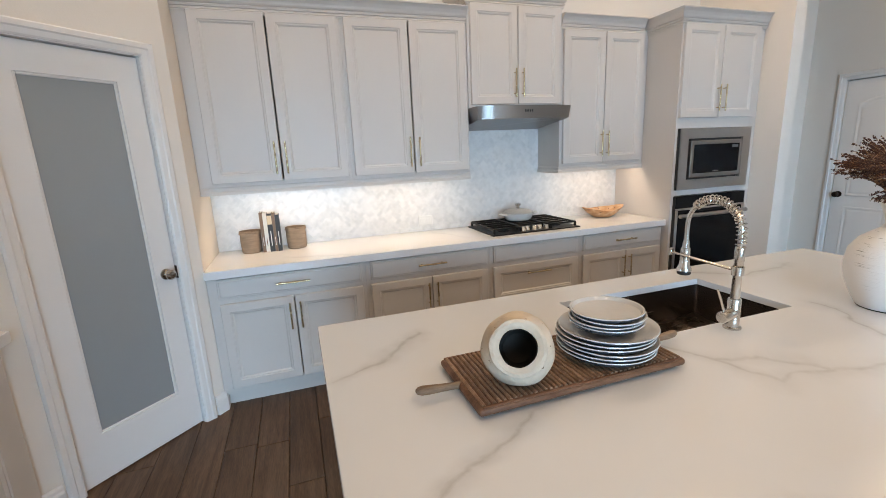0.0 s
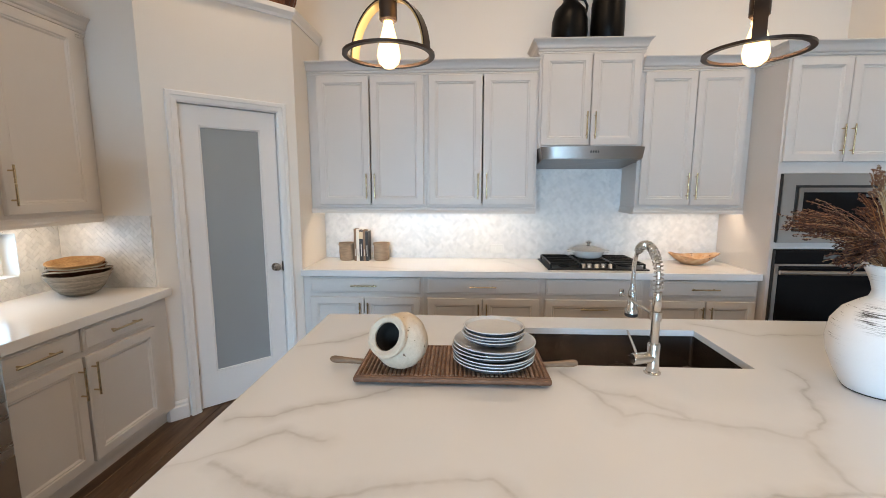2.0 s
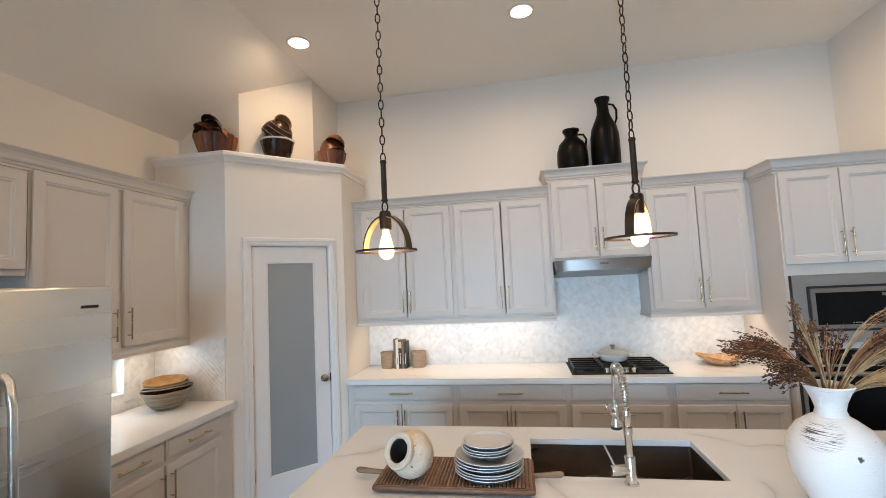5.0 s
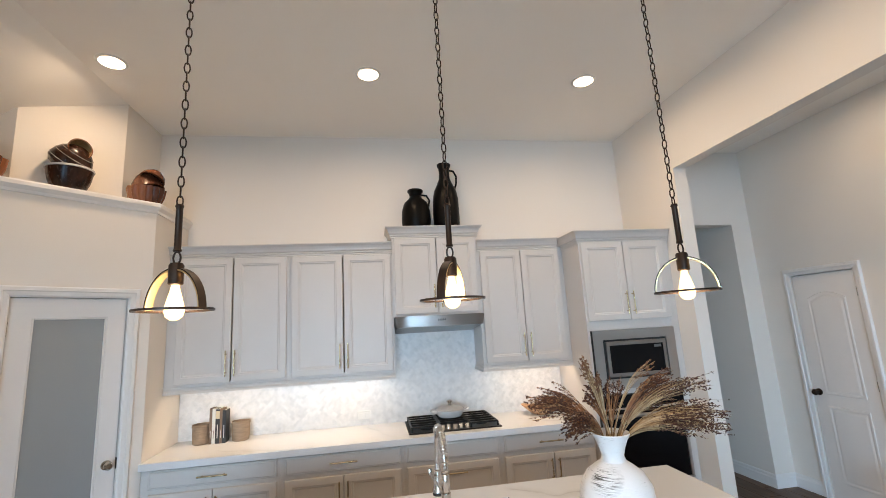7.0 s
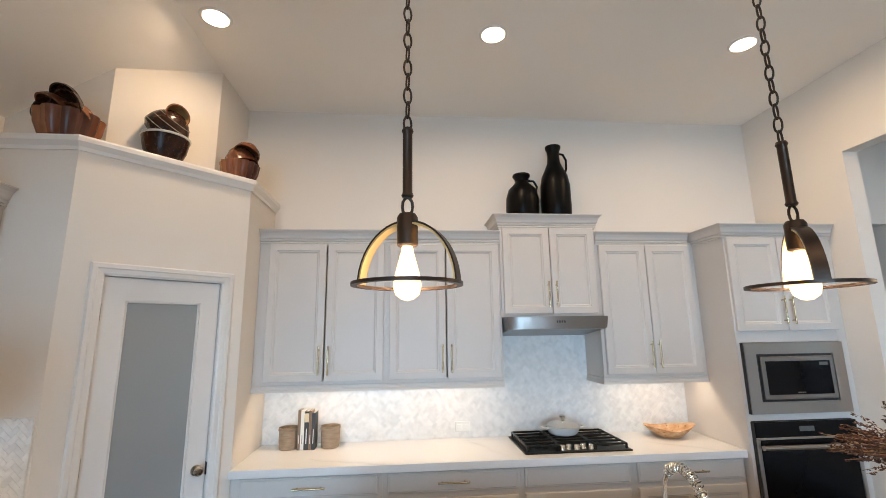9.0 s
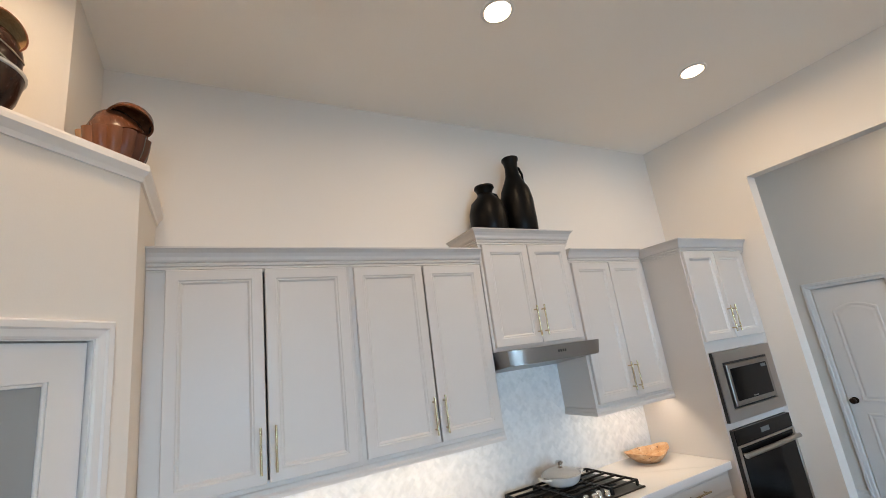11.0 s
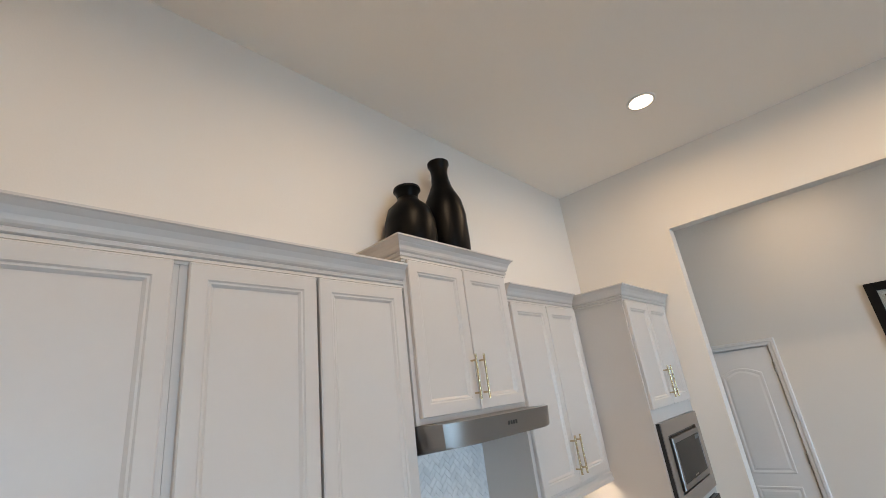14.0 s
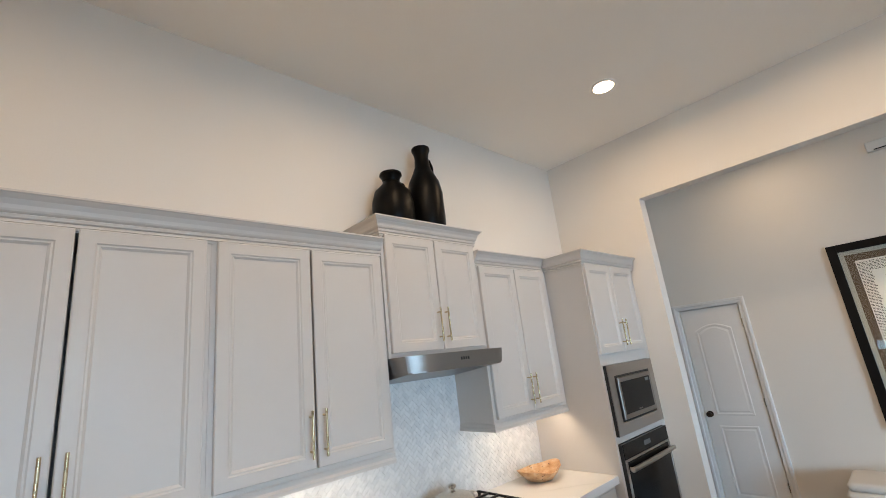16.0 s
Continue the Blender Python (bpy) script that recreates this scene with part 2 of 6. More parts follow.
def quartz(name, veins, lo, hi, depth=1.0):
    """White stone with drawn veins: the distance to a few lines, made uneven by noise."""
    m, t, b = nodes_of(name)
    p = add(t, "NewGeometry").outputs["Position"]

    def wobble(src, scale, amount):
        n = add(t, "TexNoise")
        n.inputs["Scale"].default_value, n.inputs["Detail"].default_value = scale, 3
        t.links.new(src, n.inputs["Vector"])
        s = add(t, "VectorMath", operation="SUBTRACT")
        t.links.new(n.outputs["Color"], s.inputs[0])
        s.inputs[1].default_value = (0.5, 0.5, 0.5)
        k = add(t, "VectorMath", operation="MULTIPLY")
        t.links.new(s.outputs[0], k.inputs[0])
        k.inputs[1].default_value = (amount, amount, 0)
        a = add(t, "VectorMath", operation="ADD")
        t.links.new(src, a.inputs[0]), t.links.new(k.outputs[0], a.inputs[1])
        return a.outputs[0]

    q = wobble(wobble(p, 3.2, 0.15), 14.0, 0.030)
    best = None
    for line in veins:
        for (ax, ay), (bx, by) in zip(line, line[1:]):
            d = Vector((bx - ax, by - ay, 0))
            s = add(t, "VectorMath", operation="SUBTRACT")
            t.links.new(q, s.inputs[0])
            s.inputs[1].default_value = (ax, ay, 0.895)
            k = add(t, "VectorMath", operation="DOT_PRODUCT")
            t.links.new(s.outputs[0], k.inputs[0])
            k.inputs[1].default_value = d / d.length_squared
            c = add(t, "Clamp")
            t.links.new(k.outputs["Value"], c.inputs[0])
            e = add(t, "VectorMath", operation="SCALE")
            e.inputs[0].default_value = d
            t.links.new(c.outputs[0], e.inputs["Scale"])
            f = add(t, "VectorMath", operation="DISTANCE")
            t.links.new(s.outputs[0], f.inputs[0]), t.links.new(e.outputs[0], f.inputs[1])
            best = f.outputs["Value"] if best is None else maths(t, "MINIMUM", best, f.outputs["Value"])
    n1, n2, n3 = noise_of(t, p, 5.0, 4), noise_of(t, p, 28.0, 4), noise_of(t, p, 1.6, 3)
    n4 = noise_of(t, p, 2.6, 2)

    def band(width, power):
        c = add(t, "Clamp")
        t.links.new(maths(t, "SUBTRACT", 1.0, maths(t, "DIVIDE", best, width)), c.inputs[0])
        return maths(t, "POWER", c.outputs[0], power)

    strong = ramp_of(t, n4, [(0.34, (0.22, 0.22, 0.22)), (0.58, (1, 1, 1))])
    thin = band(maths(t, "ADD", maths(t, "MULTIPLY", n1, 0.026), -0.004), 0.8)
    wide = band(maths(t, "ADD", maths(t, "MULTIPLY", n1, 0.13), -0.01), 1.6)
    col = mix_of(t, n3, lo, hi)
    col = mix_of(t, maths(t, "MULTIPLY", maths(t, "MULTIPLY", wide, maths(t, "ADD", n2, 0.25)), maths(t, "MULTIPLY", strong, 0.85 * depth)), col, (0.47, 0.475, 0.48))
    col = mix_of(t, maths(t, "MULTIPLY", maths(t, "MULTIPLY", thin, maths(t, "ADD", maths(t, "MULTIPLY", strong, 0.75 * depth), 0.18 * depth)), n2), col, (0.39, 0.385, 0.38))
    t.links.new(col, b.inputs["Base Color"])
    b.inputs["Roughness"].default_value = 0.17
    bumped(t, b, n2, 0.02, 0.0004)
    return m


QUARTZ = quartz("veined_quartz", [
    [(0.95, 0.96), (1.10, 1.06), (1.23, 1.15), (1.32, 1.12)],
    [(1.06, 1.20), (1.18, 1.225), (1.29, 1.325), (1.47, 1.416), (1.75, 1.50)],
    [(1.12, 1.02), (1.24, 0.95), (1.40, 0.94), (1.50, 0.977), (1.62, 1.007), (1.74, 1.0), (1.805, 0.90), (2.0, 0.882), (2.164, 0.919), (2.33, 0.985), (2.525, 0.987), (2.613, 0.961), (2.766, 0.902), (2.94, 0.916), (3.2, 0.98)],
    [(2.50, 0.98), (2.53, 1.193), (2.70, 1.385), (2.797, 1.516), (2.79, 1.60)],
    [(2.53, 1.193), (2.344, 1.272), (2.183, 1.315), (2.121, 1.293), (2.08, 1.436), (2.03, 1.56)],
    [(2.08, 1.436), (2.19, 1.392), (2.30, 1.29)],
    [(2.95, 1.45), (3.10, 1.36), (3.40, 1.30), (3.62, 1.2)],
    [(1.05, 1.75), (1.22, 1.86), (1.34, 1.98)],
    [(2.75, 2.10), (2.95, 1.98), (3.30, 2.02)],
], (0.63, 0.65, 0.665), (0.68, 0.695, 0.71))
COUNTER = quartz("white_quartz", [[(0.9, 3.5), (1.3, 3.32), (1.5, 3.3)], [(2.0, 3.85), (2.2, 3.4)], [(3.3, 3.6), (3.7, 3.3)]], (0.735, 0.725, 0.72), (0.775, 0.77, 0.765), 0.3)


def marble():
    m, t, b = nodes_of("marble_tile")
    p = add(t, "NewGeometry").outputs["Position"]
    r = maths(t, "ADD", add(t, "NewGeometry").outputs["Random Per Island"], add(t, "ObjectInfo").outputs["Random"])
    r = maths(t, "FRACT", r)
    n = noise_of(t, p, 22.0, 5, 0.6)
    col = ramp_of(t, r, [(0.0, (0.71, 0.71, 0.705)), (0.35, (0.78, 0.775, 0.765)), (1.0, (0.83, 0.82, 0.805))])
    col = mix_of(t, ramp_of(t, n, [(0.45, (0, 0, 0)), (0.75, (0.55, 0.55, 0.55))]), col, (0.56, 0.55, 0.53))
    t.links.new(col, b.inputs["Base Color"])
    b.inputs["Roughness"].default_value = 0.24
    bumped(t, b, n, 0.04, 0.0006)
    return m


MARBLE = marble()


def glass(name, color, rough, through_=1.0, ior=1.45):
    m, t, b = nodes_of(name)
    b.inputs["Base Color"].default_value = (*color, 1)
    b.inputs["Roughness"].default_value = rough
    b.inputs["Transmission Weight"].default_value = through_
    b.inputs["IOR"].default_value = ior
    return m


FROST = glass("frosted_glass", (0.34, 0.365, 0.372), 0.30, 0.10)
FROST.node_tree.nodes["Principled BSDF"].inputs["Coat Weight"].default_value = 0.6
CLEAR = glass("clear_glass", (1.0, 1.0, 1.0), 0.02)


def glowing(name, color, strength):
    m, t, b = nodes_of(name)
    b.inputs["Base Color"].default_value = (*color, 1)
    b.inputs["Emission Color"].default_value = (*color, 1)
    b.inputs["Emission Strength"].default_value = strength
    return m


GLOW_BULB = glowing("bulb_glow", (1.0, 0.72, 0.37), 2.6)
GLOW_CAN = glowing("downlight_glow", (1.0, 0.80, 0.58), 22.0)
GLOW_LED = glowing("led_strip_glow", (1.0, 0.82, 0.58), 6.0)

# ---------------------------------------------------------------- shapes


def add_box(bm, x0, x1, y0, y1, z0, z1, bevel=0.0, seg=1):
    v = [bm.verts.new((x, y, z)) for z in (z0, z1) for y in (y0, y1) for x in (x0, x1)]
    fs = [bm.faces.new([v[i] for i in f]) for f in ((0, 2, 3, 1), (4, 5, 7, 6), (0, 1, 5, 4), (2, 6, 7, 3), (0, 4, 6, 2), (1, 3, 7, 5))]
    if bevel:
        es = list({e for f in fs for e in f.edges})
        bmesh.ops.bevel(bm, geom=es, offset=bevel, segments=seg, affect="EDGES", profile=0.5)
    return bm


def box(x0, x1, y0, y1, z0, z1, bevel=0.0, seg=1):
    return add_box(bmesh.new(), x0, x1, y0, y1, z0, z1, bevel, seg)


def prism(pts, z0, z1, bm=None):
    bm = bm or bmesh.new()
    lo, hi = [bm.verts.new((x, y, z0)) for x, y in pts], [bm.verts.new((x, y, z1)) for x, y in pts]
    bm.faces.new(list(reversed(lo))), bm.faces.new(hi)
    n = len(pts)
    for i in range(n):
        bm.faces.new((lo[i], lo[(i + 1) % n], hi[(i + 1) % n], hi[i]))
    bmesh.ops.recalc_face_normals(bm, faces=bm.faces[:])
    return bm


def lathe(profile, seg=32, bm=None, wave=None, m=None):
    """A body turned round z from (radius, height) pairs; wave(angle, i) scales the radius."""
    bm = bm or bmesh.new()
    rings = []
    for i, (r, z) in enumerate(profile):
        if r < 1e-5:
            rings.append([bm.verts.new((0, 0, z))])
        else:
            ring = []
            for k in range(seg):
                a = 2 * math.pi * k / seg
                f = wave(a, i) if wave else 1
                ring.append(bm.verts.new((r * f * math.cos(a), r * f * math.sin(a), z)))
            rings.append(ring)
    for a, b in zip(rings, rings[1:]):
        for k in range(seg):
            q = [a[k % len(a)], a[(k + 1) % len(a)], b[(k + 1) % len(b)], b[k % len(b)]]
            q = [v for j, v in enumerate(q) if v not in q[:j]]
            if len(q) > 2:
                bm.faces.new(q)
    if m is not None:
        bmesh.ops.transform(bm, matrix=m, verts=[v for r in rings for v in r])
    return bm


def tube(pts, radius, seg=8, bm=None, closed=False, flat=None):
    """A round bar along points. radius: a number or one for each point. flat: (width, thickness) of a strap instead."""
    bm = bm or bmesh.new()
    pts = [Vector(p) for p in pts]
    n = len(pts)
    rings, up = [], None
    for i, p in enumerate(pts):
        d = (pts[(i + 1) % n] - pts[i - 1]) if closed else (pts[min(i + 1, n - 1)] - pts[max(i - 1, 0)])
        d.normalize()
        if up is None:
            up = d.orthogonal().normalized() if abs(d.z) > 0.9 else d.cross(Vector((0, 0, 1))).cross(d).normalized()
        up = (up - d * up.dot(d)).normalized()
        side = d.cross(up)
        r = radius[i] if isinstance(radius, (list, tuple)) else radius
        rings.append([bm.verts.new(p + (up * math.cos(2 * math.pi * k / seg) + side * math.sin(2 * math.pi * k / seg)) * r) for k in range(seg)])
    pairs = list(zip(rings, rings[1:])) + ([(rings[-1], rings[0])] if closed else [])
    for a, b in pairs:
        for k in range(seg):
            bm.faces.new((a[k], a[(k + 1) % seg], b[(k + 1) % seg], b[k]))
    if not closed:
        bm.faces.new(list(reversed(rings[0]))), bm.faces.new(rings[-1])
    return bm


def sweep(path, profile, z=0.0, bm=None):
    """A moulding: profile pairs (out, up) carried along a plan path, mitred; out is to the right of the way."""
    bm = bm or bmesh.new()
    pts = [Vector(p) for p in path]
    rings = []
    for i, p in enumerate(pts):
        ns = []
        for a, b in ((i - 1, i), (i, i + 1)):
            if 0 <= a and b < len(pts):
                d = (pts[b] - pts[a]).normalized()
                ns.append(Vector((d.y, -d.x)))
        nrm = sum(ns, Vector((0, 0))).normalized()
        k = 1 / max(0.3, nrm.dot(ns[0]))
        rings.append([bm.verts.new((p.x + nrm.x * o * k, p.y + nrm.y * o * k, z + u)) for o, u in profile])
    m = len(profile)
    for a, b in zip(rings, rings[1:]):
        for k in range(m):
            bm.faces.new((a[k], b[k], b[(k + 1) % m], a[(k + 1) % m]))
    bm.faces.new(rings[0]), bm.faces.new(list(reversed(rings[-1])))
    bmesh.ops.recalc_face_normals(bm, faces=bm.faces[:])
    return bm


def relief(w, h, rings, thick=0.02, arch=0.0, bm=None, x0=0.0, z0=0.0):
    """A door or drawer front facing -y, from concentric rings (inset, depth); its back is at y = thick."""
    bm = bm or bmesh.new()
    seq = [(0.0, thick)] + list(rings)

    def ring(d, y):
        return [bm.verts.new((x0 + x, y, z0 + z)) for x, z in ((d, d), (w - d, d), (w - d, h - d), (d, h - d))]

    rs = [ring(d, y) for d, y in seq]
    bm.faces.new(list(reversed(rs[0])))
    for a, b in zip(rs, rs[1:]):
        for k in range(4):
            bm.faces.new((a[k], a[(k + 1) % 4], b[(k + 1) % 4], b[k]))
    bm.faces.new(rs[-1])
    bmesh.ops.recalc_face_normals(bm, faces=bm.faces[:])
    return bm


def part(name, bm, material, parent=None, label="", smooth=False, m=None):
    me = bpy.data.meshes.new(name)
    bm.to_mesh(me)
    bm.free()
    if smooth:
        me.polygons.foreach_set("use_smooth", [True] * len(me.polygons))
        me.set_sharp_from_angle(angle=radians(38))
    me.materials.append(material)
    ob = new(name, me)
    ob.parent = parent
    if m is not None:
        ob.matrix_basis = m
    if label:
        ob["label"] = label
    return ob


def again(ob, parent, m):
    """One more object on the same mesh."""
    o = new(ob.name.split(".")[0], ob.data)
    o.parent, o.matrix_basis = parent, m
    if "label" in ob:
        o["label"] = ob["label"]
    return o


def thing(name, m, label, category, group="", kind=""):
    return tagged((lambda o: (setattr(o, "matrix_basis", m), o)[1])(new(name)), label, category, group, kind)


def setting(name, bm, material, label, category, smooth=False):
    return tagged(part(name, bm, material, None, "", smooth), label, category, "", "structure")


# ---------------------------------------------------------------- the shell of the room
LX, RX, BY, FY, CZ = -0.84, 4.70, 3.93, -4.6, 3.61      # left, right, back and front walls, ceiling
T = 0.12

bm = box(LX - T, RX + T, BY, BY + T, 0, CZ + 0.2)
setting("wall_back", bm, WALL, "smooth warm white painted kitchen wall behind the cabinets", "wall")

bm = bmesh.new()                                         # with a low window between counter and wall cabinets
WY0, WY1, WZ0, WZ1 = 1.90, 2.42, 1.02, 1.262
for y0, y1, z0, z1 in ((FY, WY0, 0, CZ), (WY1, BY, 0, CZ), (WY0, WY1, 0, WZ0), (WY0, WY1, WZ1, CZ)):
    add_box(bm, LX - T, LX, y0, y1, z0, z1)
setting("wall_left", bm, WALL, "smooth warm white painted wall behind the fridge", "wall")

OY, OZ = 3.075, 2.975
bm = bmesh.new()
add_box(bm, RX, RX + T, OY, BY, 0, CZ)
add_box(bm, RX, RX + T, -2.2, OY, OZ, CZ)
add_box(bm, RX, RX + T, FY, -2.2, 0, CZ)
setting("wall_right", bm, WALL, "warm white painted wall with a wide opening to the hall", "wall")

bm = bmesh.new()                                         # tall windows to the garden behind the camera
for x0, x1, z0, z1 in ((LX - T, -0.7, 0, CZ), (2.5, 5.0, 0, CZ), (5.9, 6.3, 0, CZ), (-0.7, 2.5, 0, 0.4), (-0.7, 2.5, 2.5, CZ), (5.0, 5.9, 0, 0.5), (5.0, 5.9, 2.7, CZ)):
    add_box(bm, x0, x1, FY - T, FY, z0, z1)
setting("wall_front", bm, WALL, "warm white painted wall with tall windows", "wall")

bm = bmesh.new()
add_box(bm, 0.17, RX + T, FY - T, BY + T, CZ, CZ + 0.1)
v = [bm.verts.new(p) for p in ((0.17, FY - T, CZ), (0.17, BY + T, CZ), (LX - T, BY + T, 2.916), (LX - T, FY - T, 2.916))]
w = [bm.verts.new((p.co.x, p.co.y, p.co.z + 0.1)) for p in v]
bm.faces.new(v), bm.faces.new(list(reversed(w)))
for i in range(4):
    bm.faces.new((v[i], v[(i + 1) % 4], w[(i + 1) % 4], w[i]))
bmesh.ops.recalc_face_normals(bm, faces=bm.faces[:])
setting("ceiling", bm, CEIL, "high off-white painted ceiling with one sloped side", "ceiling")

# hall beyond the opening
HX, HY, HZ = 6.10, 3.80, 3.44
bm = box(HX, HX + T, FY, 2.885, 0, CZ)
add_box(bm, HX, HX + T, 3.46, HY, 0, CZ)
add_box(bm, HX, HX + T, 2.885, 3.46, 2.014, CZ)
setting("wall_hall", bm, WALL, "off-white painted hall wall with a framed print", "wall")
bm = bmesh.new()                                         # end wall of the hall with an uncased opening
add_box(bm, RX + T, 4.95, HY, HY + 0.14, 0, HZ)
add_box(bm, 5.88, HX + T, HY, HY + 0.14, 0, HZ)
add_box(bm, 4.95, 5.88, HY, HY + 0.14, 2.62, HZ)
setting("wall_hall_end", bm, WALL, "off-white painted wall with a plain tall passage opening", "wall")
bm = bmesh.new()
add_box(bm, 4.83, 4.95, HY + 0.14, 6.6, 0, 2.8)
add_box(bm, 5.88, 6.0, HY + 0.14, 6.6, 0, 2.8)
add_box(bm, 4.83, 6.0, 6.6, 6.72, 0, 2.8)
setting("wall_passage", bm, WALL, "off-white painted walls of a dim passage", "wall")
bm = box(RX + T, HX + T, FY, HY + 0.14, HZ, HZ + 0.1)
add_box(bm, 4.83, 6.0, HY + 0.14, 6.72, 2.72, 2.8)
setting("ceiling_hall", bm, CEIL, "off-white painted hall ceiling", "ceiling")

# pantry enclosure across the corner, open above a ledge
P0, P1, P2, P3 = (LX, 2.69), (-0.225, 2.69), (0.437, 3.352), (0.437, BY)
LEDGE = 2.77
DIAG = pose(-0.225, 2.69, 0, 0, 0, 45)
DL = 0.936                                               # length of the slanting wall
DOOR0, DOORW, DOORH = 0.178, 0.62, 2.045
setting("wall_pantry_side", prism([P0, P1, (-0.275, 2.81), (LX, 2.81)], 0, LEDGE - 0.05), WALL, "warm white painted pantry wall beside the short counter", "wall")
setting("wall_pantry_end", prism([P2, P3, (0.317, BY), (0.317, 3.402)], 0, LEDGE - 0.05), WALL, "warm white painted pantry wall beside the long counter", "wall")
bm = bmesh.new()
add_box(bm, 0, DOOR0, 0, 0.12, 0, LEDGE - 0.05)
add_box(bm, DOOR0 + DOORW, DL, 0, 0.12, 0, LEDGE - 0.05)
add_box(bm, DOOR0, DOOR0 + DOORW, 0, 0.12, DOORH, LEDGE - 0.05)
bmesh.ops.transform(bm, matrix=DIAG, verts=bm.verts[:])
setting("wall_pantry_front", bm, WALL, "slanting warm white painted wall round the pantry door", "wall")
setting("pantry_ledge", prism([P0, P1, P2, P3, (LX, BY)], LEDGE - 0.05, LEDGE), TRIM, "white painted display ledge above the pantry", "ledge")
LEDGEPROF = [(0, -0.075), (0.010, -0.075), (0.014, -0.055), (0.026, -0.040), (0.034, -0.030), (0.034, -0.008), (0.030, 0.003), (0, 0.003)]
setting("ledge_trim", sweep([P0, P1, P2, P3], LEDGEPROF, LEDGE), TRIM, "white moulded edge of the display ledge", "trim")
setting("wall_chase", prism([(LX, 2.935), (-0.27, 2.935), (0.17, 3.375), (0.17, BY), (LX, BY)], LEDGE, CZ + 0.05), WALL, "warm white painted walls above the ledge", "wall")

# baseboards
BASE = [(0, 0), (0.016, 0), (0.016, 0.085), (0.011, 0.098), (0.011, 0.112), (0.005, 0.125), (0, 0.125)]
C = 0.7071


def along(a):
    return (-0.225 + a * C, 2.69 + a * C)


for path in ([(-0.242, 2.69), P1, along(DOOR0 - 0.075)], [along(DOOR0 + DOORW + 0.075), P2, (0.437, 3.40)],
             [(LX, FY), (LX, 0.60)], [(RX, 3.262), (RX, OY), (RX + T, OY), (RX + T, HY)],
             [(HX, 2.765), (HX, FY)], [(5.88, HY + 0.14), (5.88, HY), (HX, HY), (HX, 3.515)], [(RX + T, HY), (4.95, HY), (4.95, 6.6)], [(5.88, 6.6), (5.88, HY + 0.14)]):
    bm = sweep(path, BASE)
    setting("baseboard", bm, TRIM, "white painted moulded baseboard", "baseboard")

area_lamp("window_light", look((LX - 0.07, (WY0 + WY1) / 2, (WZ0 + WZ1) / 2), (LX + 1, (WY0 + WY1) / 2, (WZ0 + WZ1) / 2)), WY1 - WY0 - 0.08, WZ1 - WZ0 - 0.08, 1.5, DAY)
# the low window and the tall windows
def window(name, m, w, h, bars, label):
    """A fixed window in its opening, facing +y of its own frame: frame, bars and panes."""
    o = thing(name, m, label, "window", "", "structure")
    bm = bmesh.new()
    for x0, x1, z0, z1 in ((0, 0.045, 0, h), (w - 0.045, w, 0, h), (0.045, w - 0.045, 0, 0.045), (0.045, w - 0.045, h - 0.045, h)):
        add_box(bm, x0, x1, 0, 0.05, z0, z1, 0.004)
    part("window_frame", bm, TRIM, o)
    step = (w - 0.09) / bars
    for i in range(bars):
        g = part("pane", box(0.045 + i * step, 0.045 + (i + 1) * step, 0.02, 0.026, 0.045, h - 0.045), CLEAR, o)
        g.visible_shadow = False
        if i:
            part("mullion", box(0.045 + i * step - 0.02, 0.045 + i * step + 0.02, 0.005, 0.05, 0.045, h - 0.045, 0.004), TRIM, o)
    return o


window("window_1", pose(LX - 0.09, WY0, WZ0, 0, 0, 90), WY1 - WY0, WZ1 - WZ0, 1, "low window in the tiled wall above the short counter")
window("window_2", pose(2.5, FY - 0.02, 0.4, 0, 0, 180), 3.2, 2.10, 3, "tall white framed windows letting in cool daylight")
window("window_3", pose(5.9, FY - 0.02, 0.5, 0, 0, 180), 0.9, 2.2, 1, "tall white framed hall window")

setting("ground", box(-60, 60, -60, 60, -0.35, -0.25), plain("lawn", (0.07, 0.10, 0.035), 0.9, var=0.3, big=0.4, fine=6), "green lawn round the house", "ground")

# ---------------------------------------------------------------- cabinets
DOOR = [(0.0, 0.004), (0.004, 0.0), (0.050, 0.0), (0.055, 0.004), (0.061, 0.004), (0.070, 0.011), (0.076, 0.011)]
SLAB = [(0.0, 0.007), (0.004, 0.004), (0.010, 0.004), (0.015, 0.0)]
CROWN = [(-0.02, 0.0), (0.006, 0.0), (0.006, 0.009), (0.013, 0.011), (0.013, 0.020), (0.007, 0.023), (0.016, 0.027), (0.019, 0.037), (0.012, 0.041), (0.021, 0.047), (0.025, 0.054), (0.028, 0.068), (0.036, 0.086), (0.050, 0.101), (0.056, 0.104), (0.056, 0.111), (0.054, 0.112), (-0.02, 0.112)]
RAIL = [(-0.018, 0.0), (0.012, 0.0), (0.012, 0.016), (0.006, 0.026), (0.006, 0.044), (0.0, 0.050), (-0.018, 0.050)]
F = 0.022                                                # doors stand proud of the carcass


def pull(parent, x, z, length, upright=True):
    """A round bar handle on two posts, in front of a door at y = -F."""
    bm, h = bmesh.new(), length / 2
    def at(s, y):
        return (x, y, z + s) if upright else (x + s, y, z)
    tube([at(-h, -F - 0.032), at(h, -F - 0.032)], 0.0055, 10, bm)
    for s in (-h * 0.72, h * 0.72):
        tube([at(s, -F + 0.001), at(s, -F - 0.032)], 0.0045, 8, bm)
    part("handle", bm, BRASS, parent, "slim brushed brass bar handle", True)


